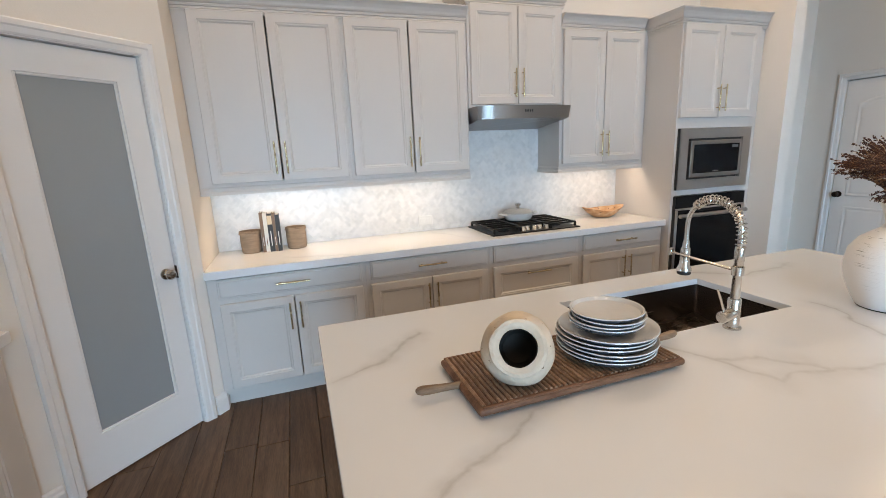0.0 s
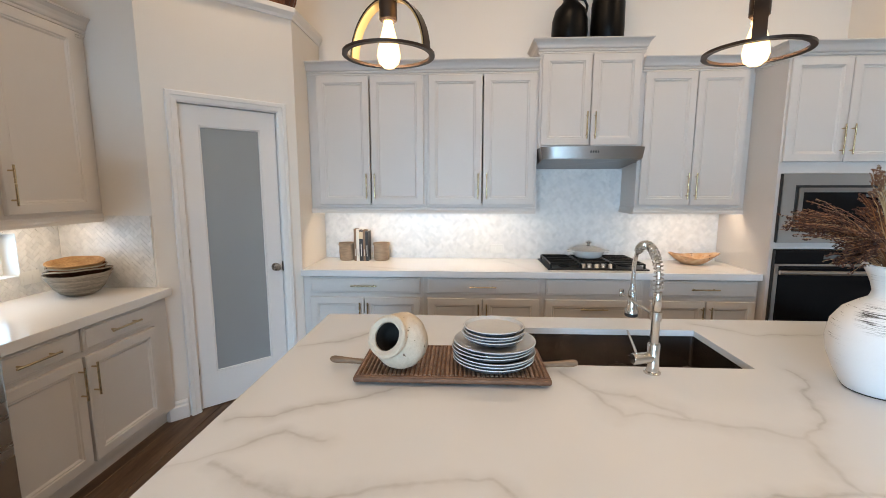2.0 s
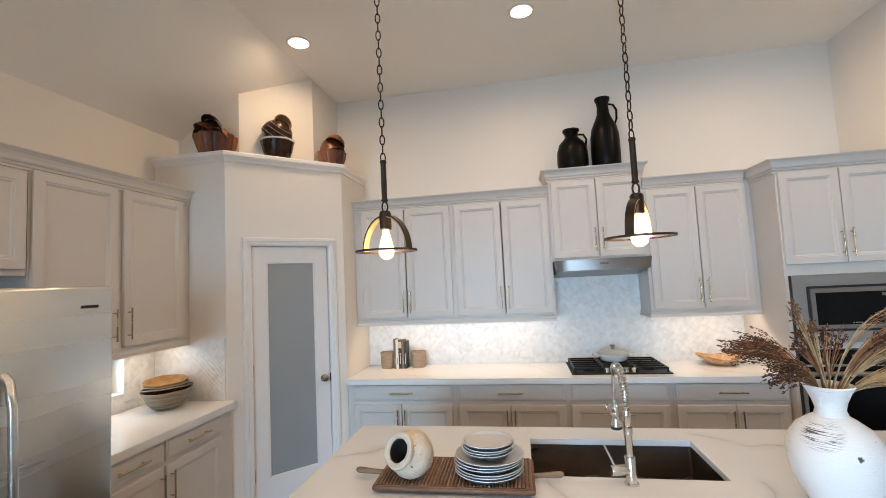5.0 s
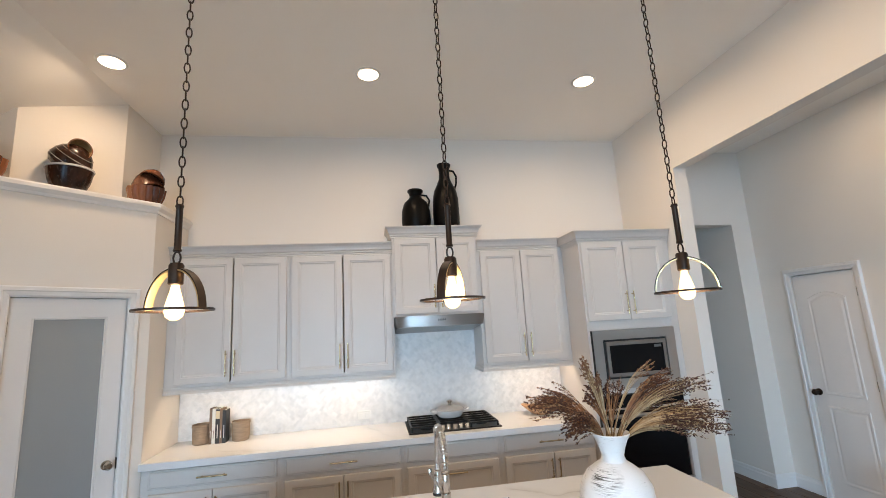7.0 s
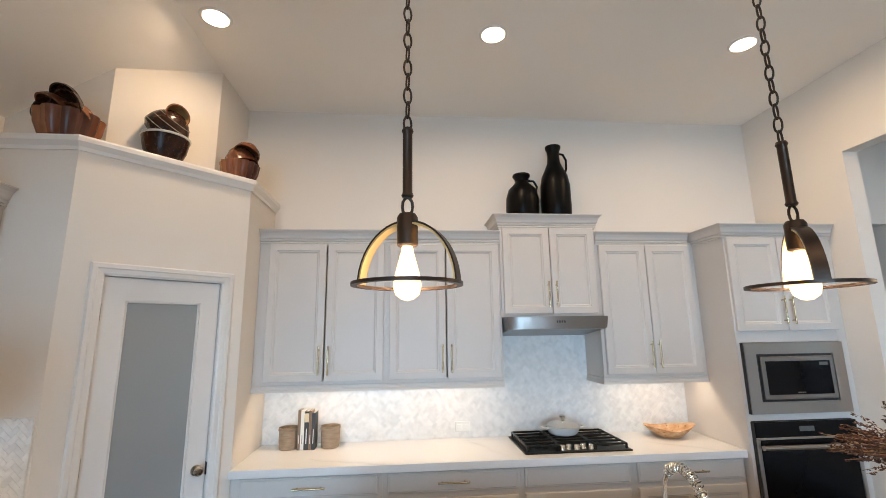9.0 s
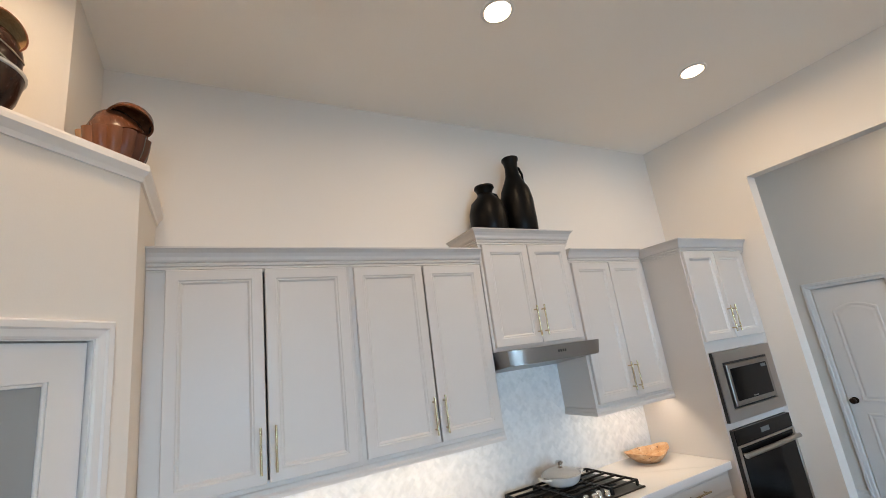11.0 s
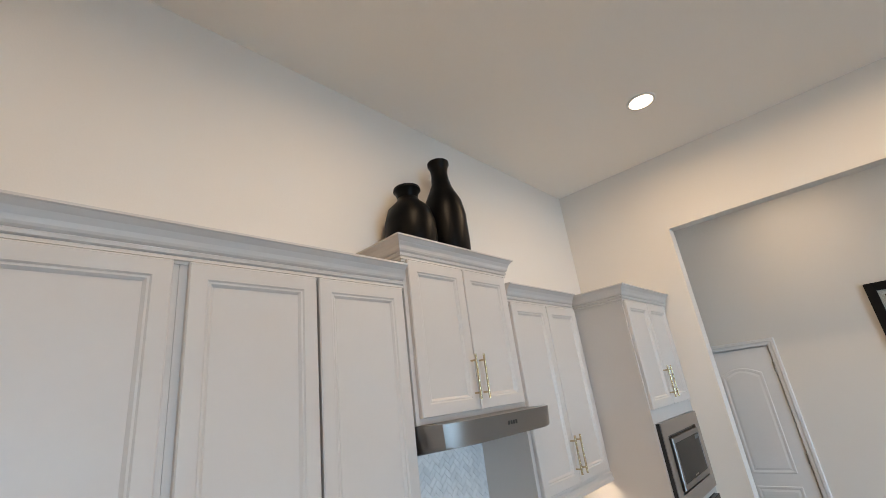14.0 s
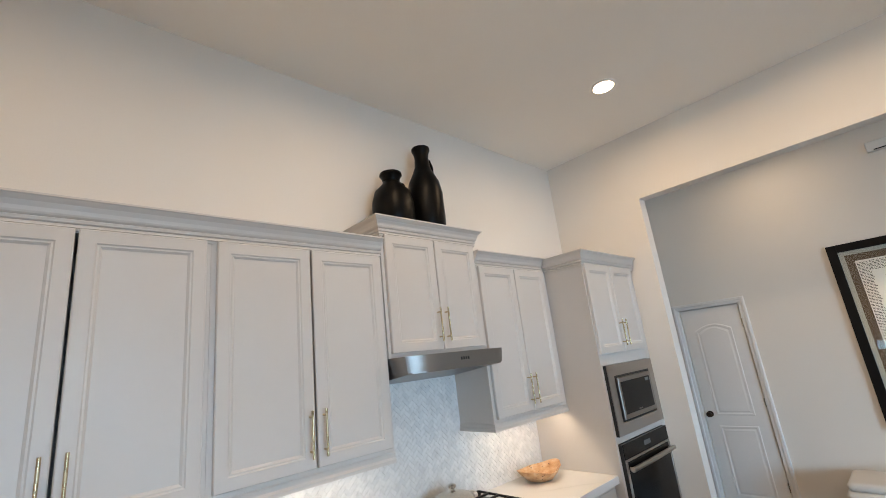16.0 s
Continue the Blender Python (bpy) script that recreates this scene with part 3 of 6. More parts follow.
def door_front(parent, x0, x1, z0, z1, grip=None, wood_=None):
    d = part("door", relief(x1 - x0, z1 - z0, [(i, y - F) for i, y in DOOR], -0.001, x0=x0, z0=z0), CAB, parent)
    if grip:
        pull(d, *grip)
    return d


def drawer_front(parent, x0, x1, z0, z1, grip=True, zg=None, panel=False):
    d = part("drawer", relief(x1 - x0, z1 - z0, [(i, y - F) for i, y in (DOOR if panel else SLAB)], -0.001, x0=x0, z0=z0), CAB, parent)
    if grip:
        pull(d, (x0 + x1) / 2, zg or (z0 + z1) / 2, 0.20, False)
    return d


def carcass(o, w, depth, z0, z1, x0, x1, b0, b1, mid=None):
    """The panels of a cabinet box, open in front behind its doors; mid: the two edges of a centre stile."""
    for nm, q in (("side_panel", (0, x0, 0, depth, z0, z1)), ("side_panel", (x1, w, 0, depth, z0, z1)), ("bottom_panel", (x0, x1, 0, depth, z0, b0)),
                  ("top_panel", (x0, x1, 0, depth, b1, z1)), ("back_panel", (x0, x1, depth - 0.015, depth, b0, b1))):
        part(nm, box(*q), CAB, o)
    if mid:
        part("stile", box(mid[0], mid[1], 0.0, 0.02, b0, b1), CAB, o)


def wall_cabinet(m, w, depth, z0, z1, doors, crown, rail, label, group, grip_len=0.20, rail_path=None):
    """Local frame: x along the wall, carcass front at y = 0, z from the floor."""
    o = thing("wall_cabinet", m, label, "wall cabinet", group)
    gap = (doors[0][1] - 0.012, doors[1][0] + 0.012) if doors[1][0] - doors[0][1] > 0.02 else None
    carcass(o, w, depth, z0, z1, doors[0][0] + 0.012, doors[-1][1] - 0.012, doors[0][2] + 0.012, doors[0][3] - 0.012, gap)
    for x0, x1, zz0, zz1, side in doors:
        gx = x1 - 0.028 if side > 0 else x0 + 0.028
        door_front(o, x0, x1, zz0, zz1, (gx, zz0 + 0.045 + grip_len / 2, grip_len))
    if crown:
        path, z = crown
        part("crown", sweep(path, CROWN, z), CAB, o, "stepped crown moulding")
    if rail:
        part("light_rail", sweep(rail_path or [(0, 0), (w, 0)], RAIL, z0 - 0.05), CAB, o)
    return o


UY = 3.615                                               # carcass front of the wall cabinets
UD = BY - UY - 0.002
A0, A1, A2, A3, A4 = 0.4385, 1.374, 2.240, 3.005, 3.832
ROW = "grey painted cabinets along the back wall"
UL = "pale grey wall cabinet with two panelled doors"
wall_cabinet(pose(A0, UY, 0), A1 - A0 - 0.001, UD, 1.36, 2.40, [(0.076, 0.489, 1.38, 2.373, 1), (0.499, 0.915, 1.38, 2.373, -1)], ([(0, 0), (A1 - A0, 0)], 2.366), True, UL + " over the bookends", ROW)
wall_cabinet(pose(A1, UY, 0), A2 - A1 - 0.001, UD, 1.36, 2.40, [(0.021, 0.437, 1.38, 2.373, 1), (0.447, 0.848, 1.38, 2.373, -1)], ([(0, 0), (A2 - A1 - 0.002, 0)], 2.366), True, UL + " beside the range hood", ROW)
hw = A3 - A2
wall_cabinet(pose(A2, UY - 0.012, 0), hw, UD + 0.012, 1.815, 2.54, [(0.018, 0.387, 1.838, 2.506, 1), (0.393, hw - 0.018, 1.838, 2.506, -1)],
             ([(0, UD), (0, 0), (hw, 0), (hw, UD)], 2.500), False, "raised pale grey cabinet over the range hood", ROW)
rw = A4 - A3
wall_cabinet(pose(A3 + 0.001, UY, 0), rw - 0.002, UD, 1.36, 2.40, [(0.025, 0.403, 1.38, 2.373, 1), (0.409, 0.782, 1.38, 2.373, -1)], ([(0.002, 0), (rw - 0.052, 0)], 2.366), True,
             "pale grey two-door wall cabinet between hood and oven tower", ROW, rail_path=[(0, UD), (0, 0), (rw - 0.002, 0)])


def base_cabinet(m, w, depth, fronts, label, group):
    o = thing("base_cabinet", m, label, "base cabinet", group)
    carcass(o, w, depth, 0.10, 0.846, min(q[1] for q in fronts) + 0.012, max(q[2] for q in fronts) - 0.012, 0.147, 0.670)
    part("toe_kick", box(0, w, 0.06, 0.075, 0.0, 0.10), CAB, o)
    for kind_, x0, x1, z0, z1, side in fronts:
        if kind_ == "door":
            gx = x1 - 0.028 if side > 0 else x0 + 0.028
            door_front(o, x0, x1, z0, z1, (gx, z1 - 0.035 - 0.085, 0.17))
        elif kind_ == "pot":
            drawer_front(o, x0, x1, z0, z1, True, z1 - 0.065, True)
        else:
            drawer_front(o, x0, x1, z0, z1, side > 0)
    return o


KY = 3.357
KD = BY - KY - 0.002
BL = "pale grey base cabinet, one drawer over two doors"


def pair(w, a, b, mid):
    return [("drawer", a, b, 0.715, 0.838, 1), ("door", a, mid - 0.003, 0.135, 0.682, 1), ("door", mid + 0.003, b, 0.135, 0.682, -1)]


B0, B1, B2, B3, B4 = 0.4385, 1.372, 2.265, 3.030, 3.832
base_cabinet(pose(B0, KY, 0), B1 - B0 - 0.001, KD, pair(0.92, 0.054, 0.906, 0.476), BL, ROW)
base_cabinet(pose(B1, KY, 0), B2 - B1 - 0.001, KD, pair(0.89, 0.028, 0.870, 0.447), BL, ROW)
base_cabinet(pose(B2, KY, 0), B3 - B2 - 0.001, KD, [("drawer", 0.025, 0.738, 0.715, 0.838, 0), ("pot", 0.025, 0.738, 0.415, 0.682, 1), ("pot", 0.025, 0.738, 0.135, 0.403, 1)],
             "pale grey painted drawer cabinet under the cooktop", ROW)
base_cabinet(pose(B3, KY, 0), B4 - B3 - 0.001, KD, pair(0.80, 0.028, 0.785, 0.432), "pale grey base cabinet beside the oven tower", ROW)

# worktop along the back wall
bm = box(0.4385, 3.8315, 3.31, BY - 0.002, 0.848, 0.897, 0.003, 2)
tagged(part("worktop", bm, COUNTER), "long white quartz worktop along the back wall", "worktop")

# oven tower
TX, TY = 3.833, 3.282
TW = 4.662 - TX
tower = thing("oven_tower", pose(TX, TY, 0), "tall pale grey cabinet holding microwave and oven", "tall cabinet", ROW)
TD = BY - TY - 0.002
for nm, x0, x1, z0, z1 in (("side_panel", 0, 0.028, 0, 2.40), ("side_panel", TW - 0.046, TW, 0, 2.40), ("top_box", 0.028, TW - 0.046, 1.612, 2.40), ("shelf", 0.028, TW - 0.046, 1.088, 1.132), ("bottom_box", 0.028, TW - 0.046, 0.0, 0.402)):
    part(nm, box(x0, x1, 0 if nm == "side_panel" else 0.0006, TD, z0, z1), CAB, tower)
door_front(tower, 0.014, 0.400, 1.690, 2.368, (0.372, 1.690 + 0.145, 0.20))
door_front(tower, 0.406, TW - 0.040, 1.690, 2.368, (0.434, 1.690 + 0.145, 0.20))
drawer_front(tower, 0.030, TW - 0.050, 0.12, 0.39, True, 0.33, True)
part("crown", sweep([(0, 0.39), (0, 0), (TW + 0.03, 0)], CROWN, 2.356), CAB, tower, "stepped crown moulding")
part("filler", box(TW, RX - TX - 0.002, 0.01, 0.05, 0, 2.36), CAB, tower)

mw = thing("microwave", pose(TX + 0.029, TY, 0), "built-in stainless steel microwave with black glass door", "microwave")
w = TW - 0.076
part("body", box(0.002, w - 0.002, 0.0, 0.40, 1.136, 1.608), STEEL, mw)
bm = bmesh.new()
for x0, x1, z0, z1 in ((0, 0.085, 1.134, 1.610), (w - 0.085, w, 1.134, 1.610), (0.085, w - 0.085, 1.134, 1.212), (0.085, w - 0.085, 1.532, 1.610)):
    add_box(bm, x0, x1, -0.026, -0.001, z0, z1)
part("trim_frame", bm, STEEL, mw, "wide brushed steel trim frame")
part("surround", box(0.0855, w - 0.0855, -0.012, -0.001, 1.212, 1.532), BLACKMETAL, mw)
part("door", relief(w - 0.204, 0.286, [(0, -0.036), (0.004, -0.040), (0.030, -0.040), (0.034, -0.034)], -0.012, x0=0.102, z0=1.229), HOODSTEEL, mw)
part("glass", box(0.130, w - 0.130, -0.0385, -0.033, 1.258, 1.486), BLACKGLASS, mw, "black glass window")
part("display", box(w - 0.215, w - 0.150, -0.0395, -0.0385, 1.452, 1.474), glowing("dim_display", (0.05, 0.06, 0.065), 0.6), mw)
bm = bmesh.new()
for i in range(4):
    add_box(bm, w / 2 - 0.03 + i * 0.016, w / 2 - 0.02 + i * 0.016, -0.0396, -0.0385, 1.268, 1.276)
part("badge", bm, STEEL, mw)

# black strip puts the shadow gap left of the microwave into colour
part("gasket", box(-0.007, -0.0005, -0.022, -0.001, 1.134, 1.610, 0.001), RUBBERGAP, mw, "black strip standing in for the shaded gap")

ov = thing("wall_oven", pose(TX + 0.029, TY, 0), "built-in black glass and steel wall oven", "oven")
part("body", box(0.002, w - 0.002, 0.0, 0.55, 0.406, 1.084), BLACKMETAL, ov)
part("control_panel", box(0, w, -0.028, -0.001, 0.985, 1.084, 0.003), BLACKGLASS, ov, "black glass control strip")
part("display", box(w / 2 - 0.055, w / 2 + 0.055, -0.0295, -0.0285, 1.020, 1.052), glowing("dim_display", (0.05, 0.06, 0.065), 0.5), ov)
part("edge_trim", box(0, w, -0.030, -0.002, 0.970, 0.984, 0.002), STEEL, ov)
for x0, x1 in ((0, 0.026), (w - 0.026, w)):
    part("side_trim", box(x0, x1, -0.031, -0.001, 0.424, 0.968, 0.002), STEEL, ov, "", True)
part("door", box(0.0275, w - 0.0275, -0.030, -0.001, 0.424, 0.968, 0.004), BLACKGLASS, ov, "black glass oven door")
part("bottom_trim", box(0, w, -0.030, -0.001, 0.406, 0.422), STEEL, ov)
# dark gap at the oven's left edge, likewise painted as a strip
part("gasket", box(-0.007, -0.0005, -0.026, -0.001, 0.406, 1.084, 0.001), RUBBERGAP, ov, "black strip standing in for the shaded gap")
bm = bmesh.new()
tube([(0.015, -0.062, 0.928), (w / 2, -0.068, 0.928), (w - 0.015, -0.062, 0.928)], 0.0165, 12, bm)
for x in (0.045, w - 0.045):
    tube([(x, -0.028, 0.928), (x, -0.064, 0.928)], 0.011, 8, bm)
part("handle", bm, STEEL, ov, "rounded steel bar handle", True)

# range hood
HY_ = 3.615
hood = thing("range_hood", pose(2.243, HY_, 0), "slim stainless steel under-cabinet range hood", "range hood")
HW, HB = 0.760, BY - HY_ - 0.014
plan = [(0, HB), (0, -0.150), (0.035, -0.170), (0.115, -0.196), (HW - 0.115, -0.196), (HW - 0.035, -0.170), (HW, -0.150), (HW, HB)]
bm = bmesh.new()                                         # the front leans in towards its lower edge
top_ = [bm.verts.new((x, y, 1.814)) for x, y in plan]
low = [(min(max(x, 0.012), HW - 0.012), y if y > 0 else y + 0.007) for x, y in plan]
edge = [bm.verts.new((x, y, 1.730)) for x, y in low]
bm.faces.new(top_), bm.faces.new(list(reversed(edge)))
for i in range(len(plan)):
    j = (i + 1) % len(plan)
    bm.faces.new((edge[i], edge[j], top_[j], top_[i]))
bmesh.ops.recalc_face_normals(bm, faces=bm.faces[:])
part("canopy", bm, HOODSTEEL, hood, "brushed steel front band", True)
bm = bmesh.new()
low = [(min(max(x, 0.016), HW - 0.016), y if y > 0 else y + 0.013) for x, y in plan]
hi_ = [bm.verts.new((x, y, 1.7315)) for x, y in low]
lo_ = [bm.verts.new((x, y, 1.672 if y > 0 else 1.724)) for x, y in low]
bm.faces.new(list(reversed(lo_)))
for i in range(len(plan)):
    j = (i + 1) % len(plan)
    bm.faces.new((lo_[i], lo_[j], hi_[j], hi_[i]))
bmesh.ops.recalc_face_normals(bm, faces=bm.faces[:])
part("underside", bm, HOODSTEEL, hood)
for i in range(4):
    part("button", box(0.352 + i * 0.018, 0.362 + i * 0.018, -0.1958, -0.190, 1.768, 1.784, 0.001), BLACKMETAL, hood)

# short counter beside the fridge
SIDE = "grey painted cabinets beside the fridge"
SX, SY0, SY1 = -0.192, 1.585, 2.688
sw = SY1 - SY0
SD = SX - LX - 0.002
side_m = pose(SX, SY0, 0, 0, 0, 90)
s = base_cabinet(side_m, sw, SD, [("drawer", 0.020, 0.475, 0.715, 0.838, 1), ("drawer", 0.492, 0.975, 0.715, 0.838, 1),
                                  ("door", 0.020, 0.475, 0.135, 0.690, 1), ("door", 0.492, 0.975, 0.135, 0.690, -1)],
                 "pale grey painted base cabinet with two drawers and doors", SIDE)
tagged(part("worktop", box(LX + 0.002, -0.142, SY0, 2.6885, 0.848, 0.897, 0.003, 2), COUNTER), "short white quartz worktop beside the fridge", "worktop")
VX = -0.540
VD = VX - LX - 0.002
wall_cabinet(pose(VX, SY0, 0, 0, 0, 90), sw, VD, 1.36, 2.40, [(0.012, 0.490, 1.38, 2.386, 1), (0.536, 1.030, 1.38, 2.386, -1)], ([(-0.95, 0), (sw, 0)], 2.366), True,
             "pale grey painted wall cabinet over the short counter", SIDE)
wall_cabinet(pose(VX + 0.001, 0.66, 0, 0, 0, 90), 0.92, VD, 1.83, 2.378, [(0.012, 0.455, 1.86, 2.366, 1), (0.461, 0.905, 1.86, 2.366, -1)], None, False,
             "pale grey painted cabinet above the fridge", SIDE)

# fridge
fr = thing("refrigerator", pose(-0.055, 0.675, 0, 0, 0, 90), "stainless steel side by side refrigerator", "refrigerator")
FW = 0.90
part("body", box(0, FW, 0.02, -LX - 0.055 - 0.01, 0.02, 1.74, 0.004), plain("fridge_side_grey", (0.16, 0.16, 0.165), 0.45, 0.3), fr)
part("grille", box(0.01, FW - 0.01, 0.03, 0.06, 0.0, 0.06), BLACKMETAL, fr)
seam = 0.40
for x0, x1, gx in ((0.002, seam - 0.004, seam - 0.045), (seam + 0.004, FW - 0.002, seam + 0.045)):
    d = part("door", box(x0, x1, -0.055, 0.017, 0.075, 1.755, 0.014, 3), FRIDGESTEEL, fr, "brushed steel door", True)
    bm = tube([(gx, -0.056, 1.42), (gx, -0.085, 1.40), (gx, -0.108, 1.30), (gx, -0.118, 1.0), (gx, -0.108, 0.62), (gx, -0.085, 0.52), (gx, -0.056, 0.50)], [0.018, 0.018, 0.017, 0.016, 0.017, 0.018, 0.018], 10)
    part("handle", bm, CHROME, d, "long curved steel handle", True)
part("badge", box(FW - 0.16, FW - 0.08, -0.0575, -0.0545, 1.655, 1.668), BRONZE, fr)

# pantry door with frosted glass, in the slanting wall
pd = thing("door_1", DIAG @ pose(DOOR0, 0, 0), "white pantry door with a full frosted glass panel, closed", "door", "", "structure")
g0, g1, h0, h1 = 0.116, DOORW - 0.116, 0.245, 1.912
bm = bmesh.new()
for x0, x1, z0, z1 in ((0.009, g0, 0.008, DOORH - 0.009), (g1, DOORW - 0.009, 0.008, DOORH - 0.009), (g0, g1, 0.008, h0), (g0, g1, h1, DOORH - 0.009)):
    add_box(bm, x0, x1, 0.022, 0.058, z0, z1)
part("stiles", bm, TRIM, pd)
bm = bmesh.new()
bead = 0.012
for x0, x1, z0, z1 in ((g0, g0 + bead, h0, h1), (g1 - bead, g1, h0, h1), (g0 + bead, g1 - bead, h0, h0 + bead), (g0 + bead, g1 - bead, h1 - bead, h1)):
    add_box(bm, x0, x1, 0.026, 0.050, z0, z1, 0.003)
part("glazing_bead", bm, TRIM, pd)
part("glass", box(g0 + 0.004, g1 - 0.004, 0.034, 0.042, h0 + 0.004, h1 - 0.004), FROST, pd, "grey frosted glass")
part("knob", lathe([(0, -0.052), (0.018, -0.050), (0.027, -0.040), (0.027, -0.030), (0.014, -0.018), (0.012, 0.0), (0.030, 0.003), (0.030, 0.010), (0, 0.010)], 24, m=pose(DOORW - 0.060, 0.012, 0.935, -90)), NICKEL, pd, "satin nickel knob", True)
part("latch", box(DOORW - 0.008, DOORW - 0.0045, 0.008, 0.030, 0.90, 0.97), BRONZE, pd)
for z in (0.25, 1.03, 1.80):
    part("hinge", tube([(0.004, 0.016, z), (0.004, 0.016, z + 0.09)], 0.006, 8), CHROME, pd, "", True)
CASE = [(0, 0), (0.064, 0), (0.064, 0.010), (0.056, 0.020), (0.036, 0.020), (0.030, 0.014), (0.008, 0.011), (0, 0.006)]


def casing(m, w, h, name="trim"):
    """A moulded casing round an opening from x = 0 to w, on a wall facing -y."""
    bm = bmesh.new()
    rings = []
    for (px, pz), (nx, nz) in (((0, 0), (-1, 0)), ((0, h), (-1, 1)), ((w, h), (1, 1)), ((w, 0), (1, 0))):
        rings.append([bm.verts.new((px + nx * o, -u, pz + nz * o)) for o, u in CASE])
    k = len(CASE)
    for a, b in zip(rings, rings[1:]):
        for i in range(k):
            bm.faces.new((a[i], a[(i + 1) % k], b[(i + 1) % k], b[i]))
    bm.faces.new(rings[0]), bm.faces.new(list(reversed(rings[-1])))
    bmesh.ops.recalc_face_normals(bm, faces=bm.faces[:])
    bmesh.ops.transform(bm, matrix=m, verts=bm.verts[:])
    setting(name, bm, TRIM, "white moulded door casing", "trim")


casing(DIAG @ pose(DOOR0, 0, 0), DOORW, DOORH)
bm = bmesh.new()
for x0, x1, z0, z1 in ((0.0, 0.004, 0, DOORH), (DOORW - 0.004, DOORW, 0, DOORH), (0.004, DOORW - 0.004, DOORH - 0.004, DOORH)):
    add_box(bm, x0, x1, 0.0, 0.12, z0, z1)
add_box(bm, 0.004, DOORW - 0.004, 0.062, 0.075, 0, DOORH - 0.004)
bmesh.ops.transform(bm, matrix=DIAG @ pose(DOOR0, 0, 0), verts=bm.verts[:])
setting("trim", bm, TRIM, "white painted door lining", "trim")

# hall door
hm = pose(HX, 3.455, 0, 0, 0, -90)
hdw, hdh = 0.565, 2.005
hd = thing("door_2", hm, "white two-panel hall door with an arched top panel, closed", "door", "", "structure")


def arched(w, h, rise, x0, z0, rings):
    """A raised panel with an arched head, from rings (inset, depth)."""
    bm = bmesh.new()
    rs = []
    for d, y in rings:
        pts = [(d, d), (w - d, d)] + [(w - d - (w - 2 * d) * i / 12, h - rise + rise * math.sin(math.pi * i / 12) - d) for i in range(13)]
        rs.append([bm.verts.new((x0 + x, y, z0 + z)) for x, z in pts])
    n = len(rs[0])
    for a, b in zip(rs, rs[1:]):
        for k in range(n):
            bm.faces.new((a[k], a[(k + 1) % n], b[(k + 1) % n], b[k]))
    bm.faces.new(rs[-1]), bm.faces.new(list(reversed(rs[0])))
    bmesh.ops.recalc_face_normals(bm, faces=bm.faces[:])
    return bm


part("slab", box(0.003, hdw - 0.003, 0.010, 0.045, 0.008, hdh), TRIM, hd)
PR = [(0, 0.0105), (0.006, 0.005), (0.016, 0.005), (0.028, 0.0085), (0.046, 0.0045)]
part("panel", arched(hdw - 0.22, 0.92, 0.055, 0.11, 0.92, PR), TRIM, hd)
part("panel", arched(hdw - 0.22, 0.66, 0.0, 0.11, 0.16, PR), TRIM, hd)
part("knob", lathe([(0, -0.060), (0.020, -0.057), (0.028, -0.045), (0.026, -0.034), (0.012, -0.022), (0.011, 0.0), (0.030, 0.002), (0.030, 0.008), (0, 0.008)], 20, m=pose(0.055, 0.002, 0.935, -90)), BRONZE, hd, "dark bronze knob", True)
for z in (0.25, 1.0, 1.78):
    part("hinge", tube([(hdw - 0.002, 0.004, z), (hdw - 0.002, 0.004, z + 0.08)], 0.006, 8), CHROME, hd, "", True)
casing(hm @ pose(-0.004, 0, 0), hdw + 0.008, hdh + 0.008)
bm = box(-0.004, hdw + 0.004, 0.055, 0.118, 0.0, hdh + 0.008)
bmesh.ops.transform(bm, matrix=hm, verts=bm.verts[:])
setting("trim", bm, TRIM, "white painted stop behind the hall door", "trim")

# ---------------------------------------------------------------- island
IX0, IX1, IY0, IY1, IZ = 1.015, 3.66, 0.848, 2.195, 0.895
HX0, HX1, HY0, HY1 = 1.952, 2.690, 1.620, 2.025          # sink opening


def slab_with_hole(x0, x1, y0, y1, z0, z1, a0, a1, b0, b1):
    bm = bmesh.new()
    o = [(x0, y0), (x1, y0), (x1, y1), (x0, y1)]
    i = [(a0, b0), (a1, b0), (a1, b1), (a0, b1)]
    rings = [[bm.verts.new((x, y, z)) for x, y in q] for q, z in ((o, z1), (o, z0), (i, z1 - 0.026), (i, z1))]
    for a, b in zip(rings, rings[1:] + rings[:1]):
        for k in range(4):
            bm.faces.new((a[k], a[(k + 1) % 4], b[(k + 1) % 4], b[k]))
    bmesh.ops.recalc_face_normals(bm, faces=bm.faces[:])
    es = [e for e in bm.edges if all(v in rings[0] or v in rings[1] for v in e.verts)]
    bmesh.ops.bevel(bm, geom=es, offset=0.003, segments=2, affect="EDGES", profile=0.5)
    return bm


tagged(part("island_worktop", slab_with_hole(IX0, IX1, IY0, IY1, 0.838, IZ, HX0, HX1, HY0, HY1), QUARTZ), "large white quartz island top with grey and tan veins", "worktop")
isl = thing("kitchen_island", pose(0, 0, 0), "pale grey painted island base under the quartz top", "island")
bm = bmesh.new()
bx0, bx1, by0, by1 = 1.085, 3.595, 1.15, 2.155
for x0, x1, y0, y1 in ((bx0, bx1, by0, by0 + 0.03), (bx0, bx1, by1 - 0.03, by1), (bx0, bx0 + 0.03, by0 + 0.03, by1 - 0.03), (bx1 - 0.03, bx1, by0 + 0.03, by1 - 0.03)):
    add_box(bm, x0, x1, y0, y1, 0.0, 0.8375)
part("body", bm, CAB, isl)
for i in range(3):
    wv = (bx1 - bx0 - 0.08) / 3
    part("panel", relief(wv - 0.02, 0.66, [(d, y) for d, y in DOOR], 0.02, x0=bx0 + 0.05 + i * wv, z0=0.14), CAB, isl, m=pose(0, by0 - 0.021, 0))
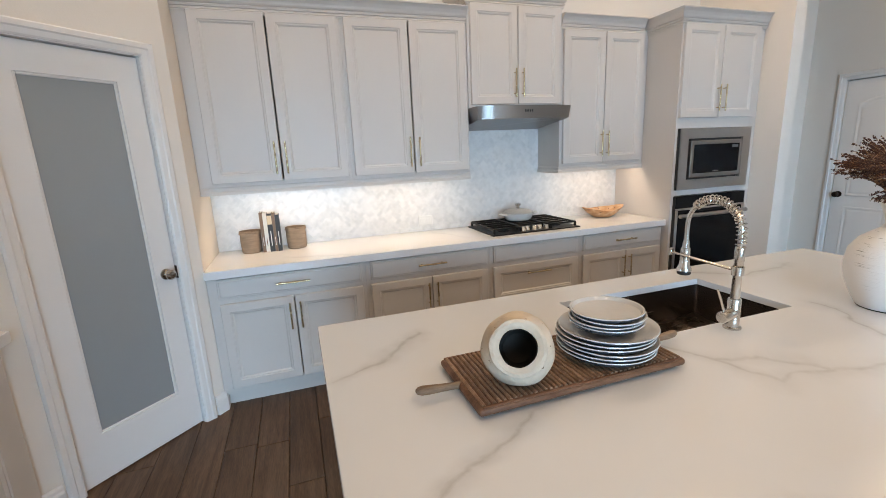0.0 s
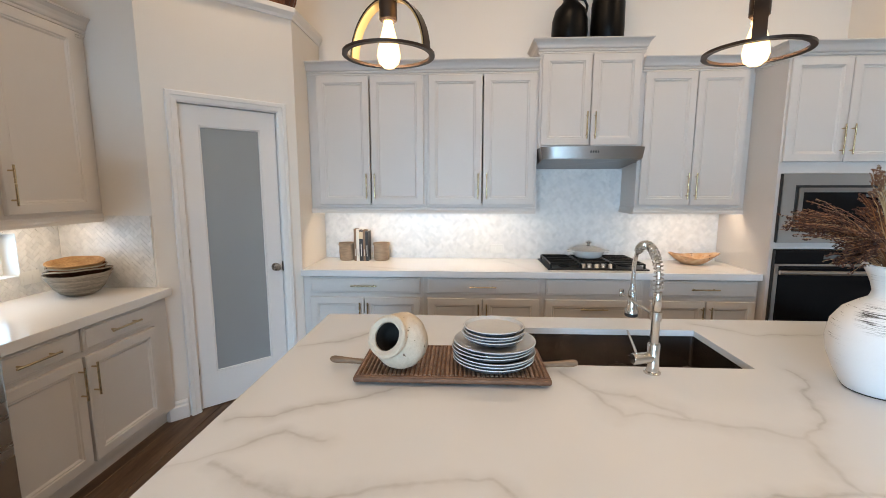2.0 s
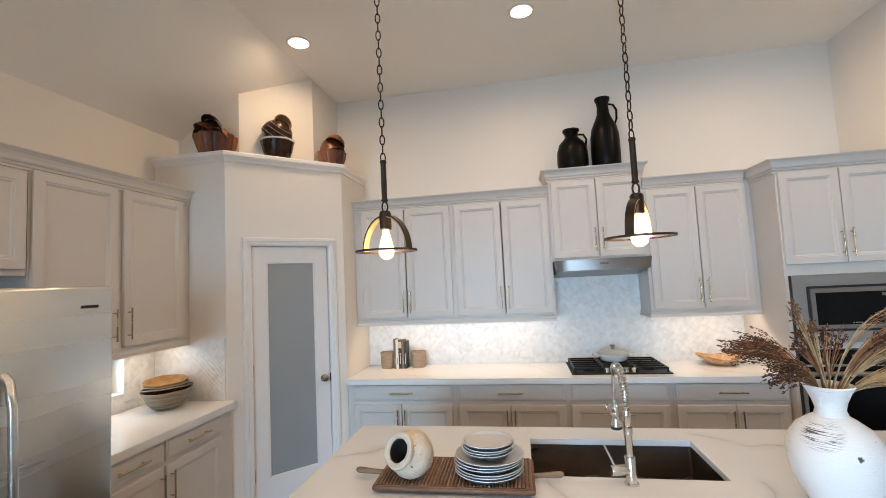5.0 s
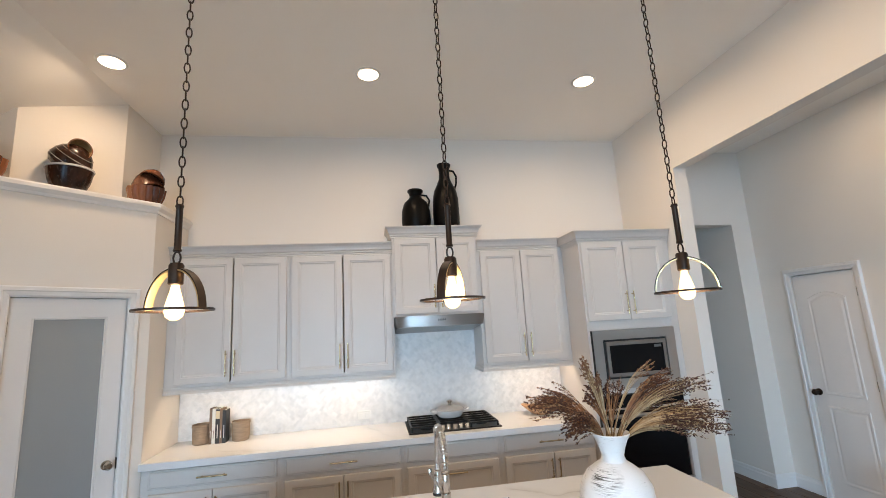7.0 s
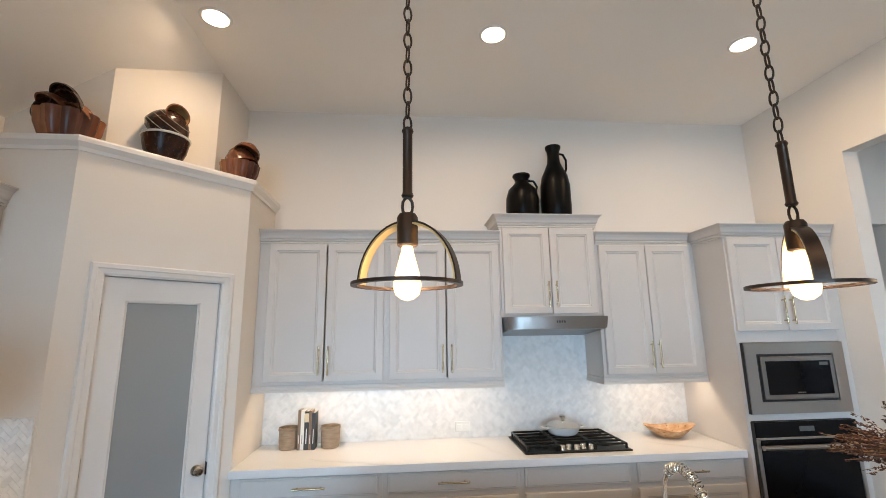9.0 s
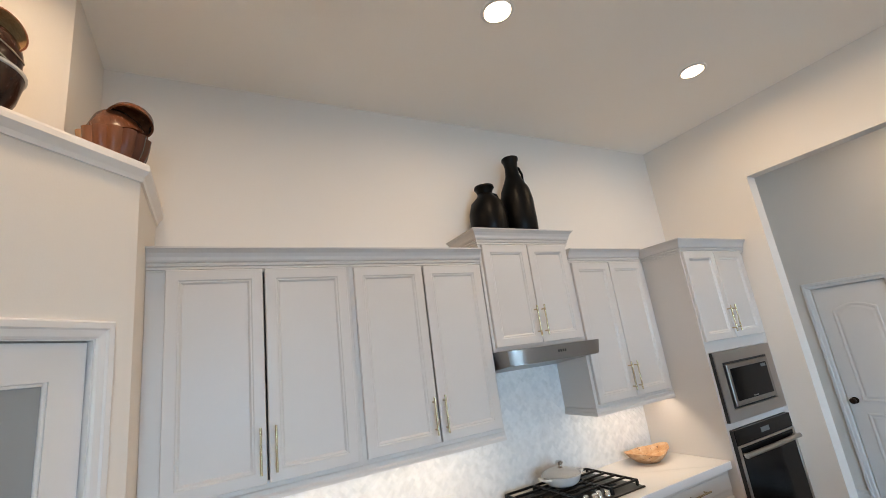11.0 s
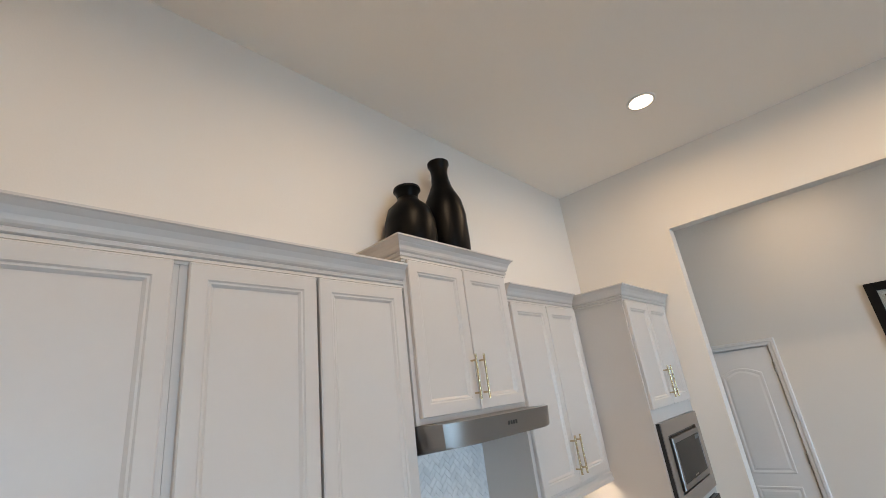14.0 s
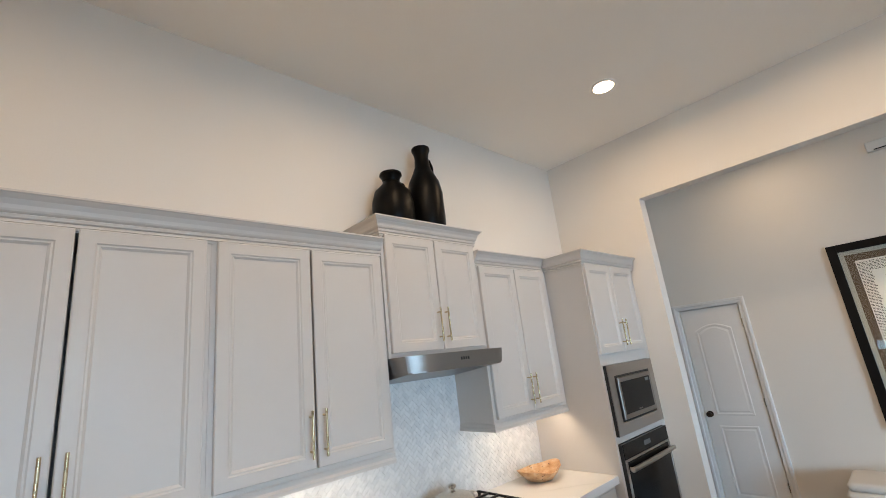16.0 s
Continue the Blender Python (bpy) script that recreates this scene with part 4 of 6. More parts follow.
part("end_panel", relief(by1 - by0 - 0.08, 0.66, DOOR, 0.02, x0=0.04, z0=0.14), CAB, isl, m=pose(bx0 - 0.021, by1, 0, 0, 0, -90))
part("base_trim", sweep([(bx0, by1), (bx0, by0), (bx1, by0), (bx1, by1)], BASE), CAB, isl)

# sink
sk = thing("kitchen_sink", pose(0, 0, 0), "undermounted dark stainless steel sink in the island", "sink")
bm = bmesh.new()
e, zb = 0.004, 0.640
def basin(x0, x1, y0, y1, z, r, n=5):
    pts = []
    for cx, cy, a0 in ((x1 - r, y1 - r, 0), (x0 + r, y1 - r, 90), (x0 + r, y0 + r, 180), (x1 - r, y0 + r, 270)):
        for k in range(n):
            a = radians(a0 + 90 * k / (n - 1))
            pts.append((cx + r * math.cos(a), cy + r * math.sin(a), z))
    return [bm.verts.new(p) for p in pts]
rs = [basin(HX0 - 0.012, HX1 + 0.012, HY0 - 0.012, HY1 + 0.012, 0.8680, 0.02), basin(HX0 - e, HX1 + e, HY0 - e, HY1 + e, 0.8680, 0.016),
      basin(HX0, HX1, HY0, HY1, zb + 0.02, 0.016), basin(HX0 + 0.02, HX1 - 0.02, HY0 + 0.02, HY1 - 0.02, zb, 0.014)]
for a, b in zip(rs, rs[1:]):
    n = len(a)
    for k in range(n):
        bm.faces.new((a[k], a[(k + 1) % n], b[(k + 1) % n], b[k]))
bm.faces.new(rs[-1])
part("bowl", bm, SINKSTEEL, sk, "", True)
part("drain", lathe([(0, 0.0), (0.03, 0.0), (0.042, 0.004), (0.046, 0.001)], 24, m=pose(2.32, 1.83, zb + 0.001)), CHROME, sk, "", True)
part("support", box(2.1, 2.5, 1.70, 1.95, 0.0, zb - 0.002), BLACKMETAL, sk)

# spring tap
tp = thing("kitchen_tap", pose(2.322, 1.572, IZ), "brushed nickel spring neck kitchen tap standing beside the sink", "tap")
part("base", lathe([(0, 0), (0.027, 0), (0.027, 0.005), (0.0200, 0.008), (0.0200, 0.100), (0.0185, 0.103), (0, 0.103)], 28), CHROME, tp, "", True)
part("post", lathe([(0, 0.10), (0.0138, 0.10), (0.0138, 0.228), (0.0150, 0.230), (0.0150, 0.274), (0.013, 0.278), (0, 0.278)], 24), CHROME, tp, "", True)
part("post_ring", lathe([(0.015, 0.184), (0.0185, 0.184), (0.0185, 0.212), (0.015, 0.212)], 24), CHROME, tp, "", True)
ang = radians(91)                                        # the spout reaches over the sink
dx, dy = math.cos(ang), math.sin(ang)
REACH, RISE = 0.100, 0.102
arc = [Vector((0, 0, 0.270)), Vector((0, 0, 0.295)), Vector((0, 0, 0.318))]
for i in range(1, 17):
    a = math.pi * i / 16
    arc.append(Vector((dx * REACH * (1 - math.cos(a)), dy * REACH * (1 - math.cos(a)), 0.320 + RISE * math.sin(a))))
arc.append(Vector((dx * 2 * REACH, dy * 2 * REACH, 0.288)))
arc.append(Vector((dx * 2 * REACH, dy * 2 * REACH, 0.255)))
part("hose", tube(arc, 0.0078, 12), CHROME, tp, "smooth steel hose", True)
fine = []
for a, b in zip(arc[:15], arc[1:15]):
    for k in range(8):
        fine.append(a.lerp(b, k / 8))
coil, turns = [], 21
L = len(fine) - 2
side = Vector((-dy, dx, 0))
for k in range(turns * 12):
    f = k / (turns * 12) * L
    p = fine[int(f)].lerp(fine[int(f) + 1], f % 1)
    up = (fine[int(f) + 1] - fine[int(f)]).normalized().cross(side)
    th = 2 * math.pi * k / 12
    coil.append(p + (side * math.cos(th) + up * math.sin(th)) * 0.0145)
part("spring", tube(coil, 0.0021, 6), CHROME, tp, "coiled spring", True)
hx, hy = dx * 2 * REACH, dy * 2 * REACH
part("spring_end", lathe([(0.0082, -0.006), (0.0150, -0.006), (0.0150, 0.004), (0.0082, 0.004)], 20, m=Matrix.Translation(fine[L]) @ (fine[L] - fine[L - 1]).to_track_quat("Z", "Y").to_matrix().to_4x4()), CHROME, tp, "", True)
part("spray_head", lathe([(0, 0.262), (0.0105, 0.262), (0.0115, 0.238), (0.0155, 0.234), (0.0165, 0.190), (0.0185, 0.172), (0.0245, 0.160), (0.0250, 0.150), (0, 0.150)], 24, m=pose(hx, hy, 0)), CHROME, tp, "", True)
part("nozzle", lathe([(0.0240, 0.150), (0.0235, 0.139), (0.019, 0.136), (0, 0.136)], 24, m=pose(hx, hy, 0)), RUBBERGAP, tp, "black rubber nozzle", True)
ax = Vector((hx - 0.026 * dy, hy + 0.026 * dx, 0.214))
part("support_arm", tube([(0, 0, 0.198), ax, ax + Vector((dx, dy, 0.06)) * 0.035], 0.0050, 10), CHROME, tp, "", True)
part("arm_holder", box(-0.008, 0.008, -0.006, 0.006, -0.012, 0.016, 0.002), CHROME, tp, "square holder", True, Matrix.Translation(ax + Vector((dx, dy, 0.06)) * 0.038))
part("valve", lathe([(0, 0), (0.0180, 0), (0.0190, 0.003), (0.0190, 0.066), (0.017, 0.070), (0, 0.070)], 24, m=pose(-0.006, -0.002, 0.054, 0, -90, 12)), CHROME, tp, "", True)
part("lever", tube([(-0.058, -0.012, 0.066), (-0.072, -0.012, 0.100), (-0.094, -0.010, 0.150)], [0.0052, 0.0040, 0.0036], 10), CHROME, tp, "slender lever", True)

# serving tray with jar and plates
trm = pose(1.648, 1.563, IZ, 0, 0, 0.5)
tr = thing("serving_tray", trm, "long ridged brown wooden serving tray with two handles", "tray")
tx, ty = 0.312, 0.140
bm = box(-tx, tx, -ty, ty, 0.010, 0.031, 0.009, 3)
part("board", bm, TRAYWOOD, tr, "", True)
for i in range(43):
    xr = -tx + 0.016 + i * (2 * tx - 0.032) / 42
    if i == 0:
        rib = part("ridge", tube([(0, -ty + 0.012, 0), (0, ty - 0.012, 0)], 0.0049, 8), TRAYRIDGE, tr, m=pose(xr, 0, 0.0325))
    else:
        again(rib, tr, pose(xr, 0, 0.0325))
for y in (-ty + 0.006, ty - 0.006):
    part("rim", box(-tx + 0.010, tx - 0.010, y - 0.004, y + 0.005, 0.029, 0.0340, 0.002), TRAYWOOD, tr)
for sx in (-1, 1):
    pts = [(sx * (tx + o), 0, 0.022 + 0.002 * k) for k, o in enumerate((-0.012, 0.020, 0.050, 0.078, 0.098, 0.108, 0.112))]
    part("handle", tube(pts, [0.0100, 0.0095, 0.0105, 0.0122, 0.0122, 0.0092, 0.0045], 14), HANDLEWOOD, tr, "pale worn wooden handle", True)
for x in (-0.24, 0.24):
    for y in (-0.09, 0.09):
        part("foot", box(x - 0.015, x + 0.015, y - 0.015, y + 0.015, 0.0, 0.014, 0.003), TRAYWOOD, tr)

# clay jar lying on its side, mouth to the front
bm = lathe([(0, -0.080), (0.045, -0.078), (0.080, -0.060), (0.097, -0.024), (0.100, 0.000), (0.094, 0.026), (0.080, 0.046), (0.068, 0.055), (0.065, 0.061), (0.071, 0.069), (0.0745, 0.080), (0.073, 0.088), (0.064, 0.091), (0.0485, 0.085), (0.0500, 0.06), (0.068, 0.034), (0.084, 0.0), (0.066, -0.05), (0, -0.068)], 44,
           wave=lambda a, i: 1 + 0.014 * math.sin(3 * a + i) + 0.010 * math.sin(7 * a + 2.3 * i), m=Matrix.Scale(0.925, 4))
jar = thing("clay_jar", pose(1.478, 1.499, IZ + 0.036 + 0.089, 64, 0, -27), "rough cream clay jar lying on the wooden tray", "jar")
part("body", bm, CLAY, jar, "", True)
part("inside", lathe([(0.0470, 0.080), (0.0470, 0.06), (0.055, 0.034), (0.06, 0.0), (0.04, -0.045), (0, -0.05)], 24, m=Matrix.Scale(0.925, 4)), CLAYDARK, jar, "dark inside", True)
# stack of plates
pz = IZ + 0.0365
PLATES = "stacked grey stoneware plates"


def plate(r, h, m, label):
    o = thing("plate", m, label, "plate", PLATES)
    part("body", lathe([(0, 0.002), (r * 0.55, 0.002), (r * 0.60, 0.0), (r * 0.64, 0.003), (r * 0.88, h * 0.45), (r, h)], 40), STONEWARE, o, "dark slate-blue glazed underside", True)
    part("glaze", lathe([(r, h), (r - 0.001, h + 0.003), (r - 0.006, h + 0.002), (r * 0.88, h * 0.5 + 0.004), (r * 0.62, 0.008), (0, 0.007)], 40), STONERIM, o, "pale grey glazed face and lip", True)
    return o


zc = pz
for r, h, count, step, lbl in ((0.136, 0.025, 6, 0.0112, "large slate-blue stoneware plate in the stack"), (0.101, 0.021, 4, 0.0105, "small pale grey stoneware plate on the stack")):
    for i in range(count):
        if i == 0:
            first = plate(r, h, pose(1.785, 1.545, zc), lbl)
        else:
            copy_thing(first, pose(1.785 + 0.004 * math.sin(i * 2.1 + r * 30), 1.545 + 0.004 * math.cos(i * 1.7), zc, 0.6 * math.sin(i * 3), 0.6 * math.cos(i * 2), i * 40))
        zc += step
    zc += 0.010

# white vase with dried stems
VXC, VYC = 2.960, 1.480
vs = thing("vase", pose(VXC, VYC, IZ), "round white ceramic vase with dark scratches", "vase")
m_, t_, b_ = nodes_of("scratched_white_ceramic")
pp = place_of(t_, (15, 15, 470))
nn, n0 = noise_of(t_, pp, 1.0, 5, 0.6), noise_of(t_, place_of(t_), 7.0, 2)
dist = add(t_, "VectorMath", operation="DISTANCE")
t_.links.new(add(t_, "NewGeometry").outputs["Position"], dist.inputs[0])
dist.inputs[1].default_value = (2.882, 1.412, 1.150)
near = maths(t_, "SUBTRACT", 1.0, maths(t_, "DIVIDE", dist.outputs["Value"], 0.082))
patch = maths(t_, "MULTIPLY", ramp_of(t_, near, [(0.15, (0, 0, 0)), (0.5, (1, 1, 1))]), ramp_of(t_, nn, [(0.50, (0, 0, 0)), (0.60, (1, 1, 1))]))
sc = maths(t_, "MULTIPLY", ramp_of(t_, nn, [(0.60, (0, 0, 0)), (0.68, (1, 1, 1))]), ramp_of(t_, n0, [(0.57, (0, 0, 0)), (0.64, (1, 1, 1))]))
chip = add(t_, "VectorMath", operation="DISTANCE")
t_.links.new(add(t_, "NewGeometry").outputs["Position"], chip.inputs[0])
chip.inputs[1].default_value = (2.951, 1.349, 1.088)
flaked = maths(t_, "SUBTRACT", maths(t_, "MULTIPLY", noise_of(t_, place_of(t_, (1, 1, 0.55)), 120.0, 2), 0.018), chip.outputs["Value"])
sc = maths(t_, "MAXIMUM", sc, ramp_of(t_, flaked, [(0.0, (0, 0, 0)), (0.003, (1, 1, 1))]))
t_.links.new(mix_of(t_, maths(t_, "MAXIMUM", sc, patch), (0.80, 0.80, 0.795), (0.05, 0.045, 0.04)), b_.inputs["Base Color"])
b_.inputs["Roughness"].default_value = 0.45
bumped(t_, b_, nn, 0.55, 0.004)
part("body", lathe([(0, 0.0), (0.078, 0.0), (0.084, 0.006), (0.108, 0.050), (0.129, 0.105), (0.135, 0.155), (0.129, 0.205), (0.104, 0.248), (0.070, 0.275), (0.047, 0.290), (0.041, 0.309), (0.047, 0.335), (0.060, 0.368), (0.072, 0.389), (0.069, 0.392), (0.056, 0.368), (0.042, 0.336), (0.036, 0.309), (0.04, 0.29), (0, 0.27)], 48), m_, vs, "", True)
part("foot", lathe([(0.077, 0.0), (0.082, 0.0), (0.0845, 0.004), (0.080, 0.004)], 48), BLACKMETAL, vs, "", True)

rnd = random.Random(7)
bunch = thing("dried_stems", pose(VXC, VYC, IZ + 0.385), "dried straw-coloured sorghum stems with dark seed heads in the vase", "dried plant")


def panicle(a, reach, rise, strands, spread, tone, lift=0.45):
    """One broom-like head: a stem that splits into long fine strands, seeded towards their ends."""
    ca, sa = math.cos(a), math.sin(a)
    e = Vector((ca * reach, sa * reach, rise))
    s0 = Vector((-ca * 0.006 + rnd.uniform(-0.015, 0.015), -sa * 0.006 + rnd.uniform(-0.015, 0.015), -0.085))
    c = Vector((rnd.uniform(-0.018, 0.018), rnd.uniform(-0.018, 0.018), 0)) + Vector((ca * (0.03 + reach * 0.16), sa * (0.03 + reach * 0.16), 0.03 + rise * lift))

    def curve(f, c_, e_):
        return s0 * (1 - f) ** 2 + c_ * 2 * f * (1 - f) + e_ * f * f

    f0 = 0.38
    stem = part("stem", tube([curve(f0 * k / 5, c, e) for k in range(6)], [0.0046 - 0.0004 * k for k in range(6)], 7), STRAW, bunch, "", True)
    b1, b2 = bmesh.new(), bmesh.new()
    d = (e - c).normalized()
    u = d.orthogonal().normalized()
    w_ = d.cross(u)
    for _ in range(strands):
        th, rr = rnd.random() * 2 * math.pi, rnd.random() ** 0.6 * spread * 1.15
        side = u * math.cos(th) * rr + w_ * math.sin(th) * rr
        long_ = rnd.uniform(0.62, 1.02)
        e1 = c.lerp(e, long_) + side + Vector((0, 0, -0.055 * rnd.random() ** 2))
        c1 = c + side * 0.45
        g0 = f0 * rnd.uniform(0.75, 1.0)
        pts = [curve(g0 + (1 - g0) * k / 7, c.lerp(c1, min(1, k / 3)), e1) for k in range(8)]
        pts = [q + Vector((rnd.uniform(-1, 1), rnd.uniform(-1, 1), rnd.uniform(-1, 1))) * 0.0028 * (k / 7) for k, q in enumerate(pts)]
        thick = 1.45 if tone == "dark" else 1.0
        tube(pts, [thick * (0.0011 - 0.00008 * k) for k in range(8)], 3, b1)
        first = {"dark": 0.42, "mixed": 0.56, "pale": 0.72}[tone]
        for _k in range({"dark": 19, "mixed": 17, "pale": 9}[tone]):
            f = (first + (1.0 - first) * rnd.random() ** 0.7) * 7
            i = min(6, int(f))
            q0 = pts[i].lerp(pts[i + 1], f - i)
            q1 = q0 + Vector((rnd.uniform(-1, 1), rnd.uniform(-1, 1), rnd.uniform(-1, 0.7))) * 0.0045
            r = rnd.uniform(0.0014, 0.0030)
            turn = ((pts[i + 1] - pts[i]).normalized() + Vector((rnd.uniform(-0.7, 0.7), rnd.uniform(-0.7, 0.7), rnd.uniform(-0.7, 0.7)))).to_track_quat("Z", "Y")
            o_ = [b2.verts.new(q1 + turn @ Vector(v) * r) for v in ((1, 0, 0), (0, 1, 0), (-1, 0, 0), (0, -1, 0), (0, 0, 2.2), (0, 0, -2.2))]
            for i in range(4):
                b2.faces.new((o_[i], o_[(i + 1) % 4], o_[4])), b2.faces.new((o_[(i + 1) % 4], o_[i], o_[5]))
    tagged(part("straw", b1, STRAWRED if tone == "dark" else STRAW, stem, "", True), kind="stuff")
    tagged(part("seed_head", b2, SEEDPALE if tone == "pale" else SEED, stem), kind="stuff")


for az, reach, rise, strands, spread, tone in (
        (188, 0.34, 0.175, 36, 0.036, "dark"), (172, 0.31, 0.145, 34, 0.038, "dark"), (205, 0.24, 0.085, 30, 0.042, "dark"), (160, 0.24, 0.17, 26, 0.035, "dark"), (190, 0.21, 0.055, 22, 0.035, "dark"),
        (168, 0.085, 0.300, 22, 0.012, "pale"), (200, 0.045, 0.225, 16, 0.012, "pale"), (-20, 0.19, 0.275, 11, 0.007, "pale"),
        (75, 0.16, 0.195, 34, 0.048, "dark"), (50, 0.20, 0.165, 30, 0.045, "dark"), (100, 0.12, 0.15, 24, 0.04, "dark"),
        (12, 0.38, 0.195, 34, 0.028, "dark"), (-4, 0.45, 0.190, 32, 0.024, "mixed"), (4, 0.31, 0.205, 16, 0.022, "dark"),
        (-14, 0.46, 0.085, 34, 0.028, "mixed"), (4, 0.48, 0.065, 34, 0.028, "mixed"), (-24, 0.42, 0.050, 30, 0.028, "mixed"), (18, 0.42, 0.095, 26, 0.030, "mixed"), (-8, 0.40, 0.030, 26, 0.024, "mixed"), (-34, 0.34, 0.060, 20, 0.028, "mixed")):
    panicle(radians(az), reach, rise, strands, spread, tone, 0.62 if rise > 0.12 else 0.85)

# bar stools pushed under the overhang
def stool(m):
    o = thing("bar_stool", m, "low-backed bar stool with a dark navy seat", "stool", "stools at the island")
    bm = box(-0.19, 0.19, -0.17, 0.17, 0.505, 0.570, 0.022, 3)
    part("seat", bm, NAVY, o, "", True)
    part("backrest", box(-0.19, 0.19, -0.195, -0.165, 0.56, 0.662, 0.012, 2), NAVY, o, "", True)
    for x in (-0.155, 0.155):
        for y in (-0.14, 0.14):
            part("leg", tube([(x * 1.08, y * 1.08, 0), (x, y, 0.508)], [0.014, 0.018], 8), DARKWOOD, o, "", True)
    for y in (-0.145, 0.145):
        part("stretcher", tube([(-0.16, y, 0.22), (0.16, y, 0.22)], 0.010, 8), DARKWOOD, o, "", True)
    return o


st = stool(pose(1.44, 1.07, 0))
for x in (2.06, 2.68, 3.28):
    copy_thing(st, pose(x, 1.07, 0))

# ---------------------------------------------------------------- on the worktops
ck = thing("cooktop", pose(2.315, 3.400, 0.897), "black gas cooktop with five burners and steel knobs", "cooktop")
cw, cd = 0.755, 0.485
part("plate", box(0, cw, 0, cd, 0.0, 0.010, 0.004, 2), IRON, ck)
BURN = [(0.15, 0.13, 0.038), (0.15, 0.36, 0.046), (0.40, 0.30, 0.056), (0.62, 0.16, 0.038), (0.62, 0.37, 0.046)]
for bx, by, br in BURN:
    part("burner", lathe([(0, 0.030), (br * 0.8, 0.030), (br, 0.026), (br, 0.020), (br * 1.25, 0.018), (br * 1.3, 0.010)], 20, m=pose(bx, by, 0)), IRON, ck, "", True)
for gx0, gx1 in ((0.02, 0.255), (0.260, 0.495), (0.500, 0.735)):
    bm = bmesh.new()
    for x in (gx0, gx1 - 0.012):
        add_box(bm, x, x + 0.012, 0.03 if gx0 < 0.2 or gx0 > 0.45 else 0.12, cd - 0.02, 0.034, 0.048, 0.003)
    y0 = 0.03 if gx0 < 0.2 or gx0 > 0.45 else 0.12
    for k in range(6):
        y = y0 + (cd - 0.032 - y0) * k / 5
        add_box(bm, gx0 + 0.010, gx1 - 0.010, y, y + 0.011, 0.036, 0.050, 0.003)
    for x in (gx0, gx1 - 0.014):
        for y in (y0, cd - 0.034):
            add_box(bm, x, x + 0.014, y, y + 0.014, 0.009, 0.037)
    part("grate", bm, IRON, ck, "cast iron grate")
for i in range(5):
    part("knob", lathe([(0, 0.040), (0.016, 0.040), (0.019, 0.036), (0.021, 0.014), (0.023, 0.009)], 20, m=pose(0.275 + i * 0.052, 0.055 + (0.018 if i in (1, 3) else 0), 0)), CHROME, ck, "steel knob", True)

pt = thing("cooking_pot", pose(2.700, 3.730, 0.9475) @ Matrix.Scale(1.14, 4), "low white lidded pot with two handles on the cooktop", "pot")
part("body", lathe([(0, 0), (0.080, 0), (0.094, 0.010), (0.112, 0.048), (0.114, 0.052), (0.108, 0.052), (0.09, 0.012), (0, 0.006)], 36), WHITEWARE, pt, "", True)
part("lid", lathe([(0.112, 0.053), (0.112, 0.057), (0.085, 0.072), (0.04, 0.082), (0.0, 0.084)], 36), glass("pot_lid_glass", (0.92, 0.92, 0.90), 0.04, 0.75), pt, "pale glass lid", True)
part("lid_knob", lathe([(0.018, 0.083), (0.010, 0.090), (0.010, 0.097), (0.021, 0.103), (0.022, 0.113), (0.012, 0.120), (0, 0.121)], 20), CHROME, pt, "steel knob", True)
for s_ in (-1, 1):
    part("handle", tube([(s_ * 0.104, -0.034, 0.042), (s_ * 0.135, -0.030, 0.046), (s_ * 0.145, 0, 0.047), (s_ * 0.135, 0.030, 0.046), (s_ * 0.104, 0.034, 0.042)], 0.007, 8), WHITEWARE, pt, "", True)

# carved shallow bowl: a boat shape with raised, drawn-out ends
bm = lathe([(0, 0.0), (0.070, 0.0), (0.086, 0.006), (0.130, 0.044), (0.160, 0.090), (0.153, 0.091), (0.120, 0.046), (0.075, 0.016), (0, 0.013)], 56)
for v in bm.verts:
    a = math.atan2(v.co.y, v.co.x)
    end = abs(math.cos(a))
    f = max(0.0, v.co.z - 0.012) / 0.08
    v.co.x *= 1 + f * (0.10 * end ** 2 + 0.24 * max(0.0, math.cos(a)) ** 9 + 0.07 * max(0.0, -math.cos(a)) ** 5)
    v.co.y *= 1 - 0.14 * f + 0.03 * f * math.sin(7 * a)
    v.co.z *= 1 - f * (0.30 * (1 - end ** 2) - 0.03 * math.sin(5 * a + 1))
m_, t_, b_ = nodes_of("mottled_burl")
n_ = noise_of(t_, place_of(t_), 16.0, 5, 0.6)
col = ramp_of(t_, n_, [(0.30, (0.42, 0.19, 0.075)), (0.50, (0.58, 0.34, 0.18)), (0.70, (0.68, 0.50, 0.34))])
hole = ramp_of(t_, noise_of(t_, place_of(t_, (1, 1, 1.6)), 34.0, 2), [(0.66, (0, 0, 0)), (0.70, (1, 1, 1))])
t_.links.new(mix_of(t_, hole, col, (0.06, 0.03, 0.015)), b_.inputs["Base Color"])
b_.inputs["Roughness"].default_value = 0.5
bumped(t_, b_, n_, 0.4, 0.003)
tagged(part("wooden_bowl", bm, m_, None, "", True), "boat-shaped pale burl wood bowl on the worktop", "bowl").matrix_basis = pose(3.545, 3.745, 0.897, 0, 0, -4)

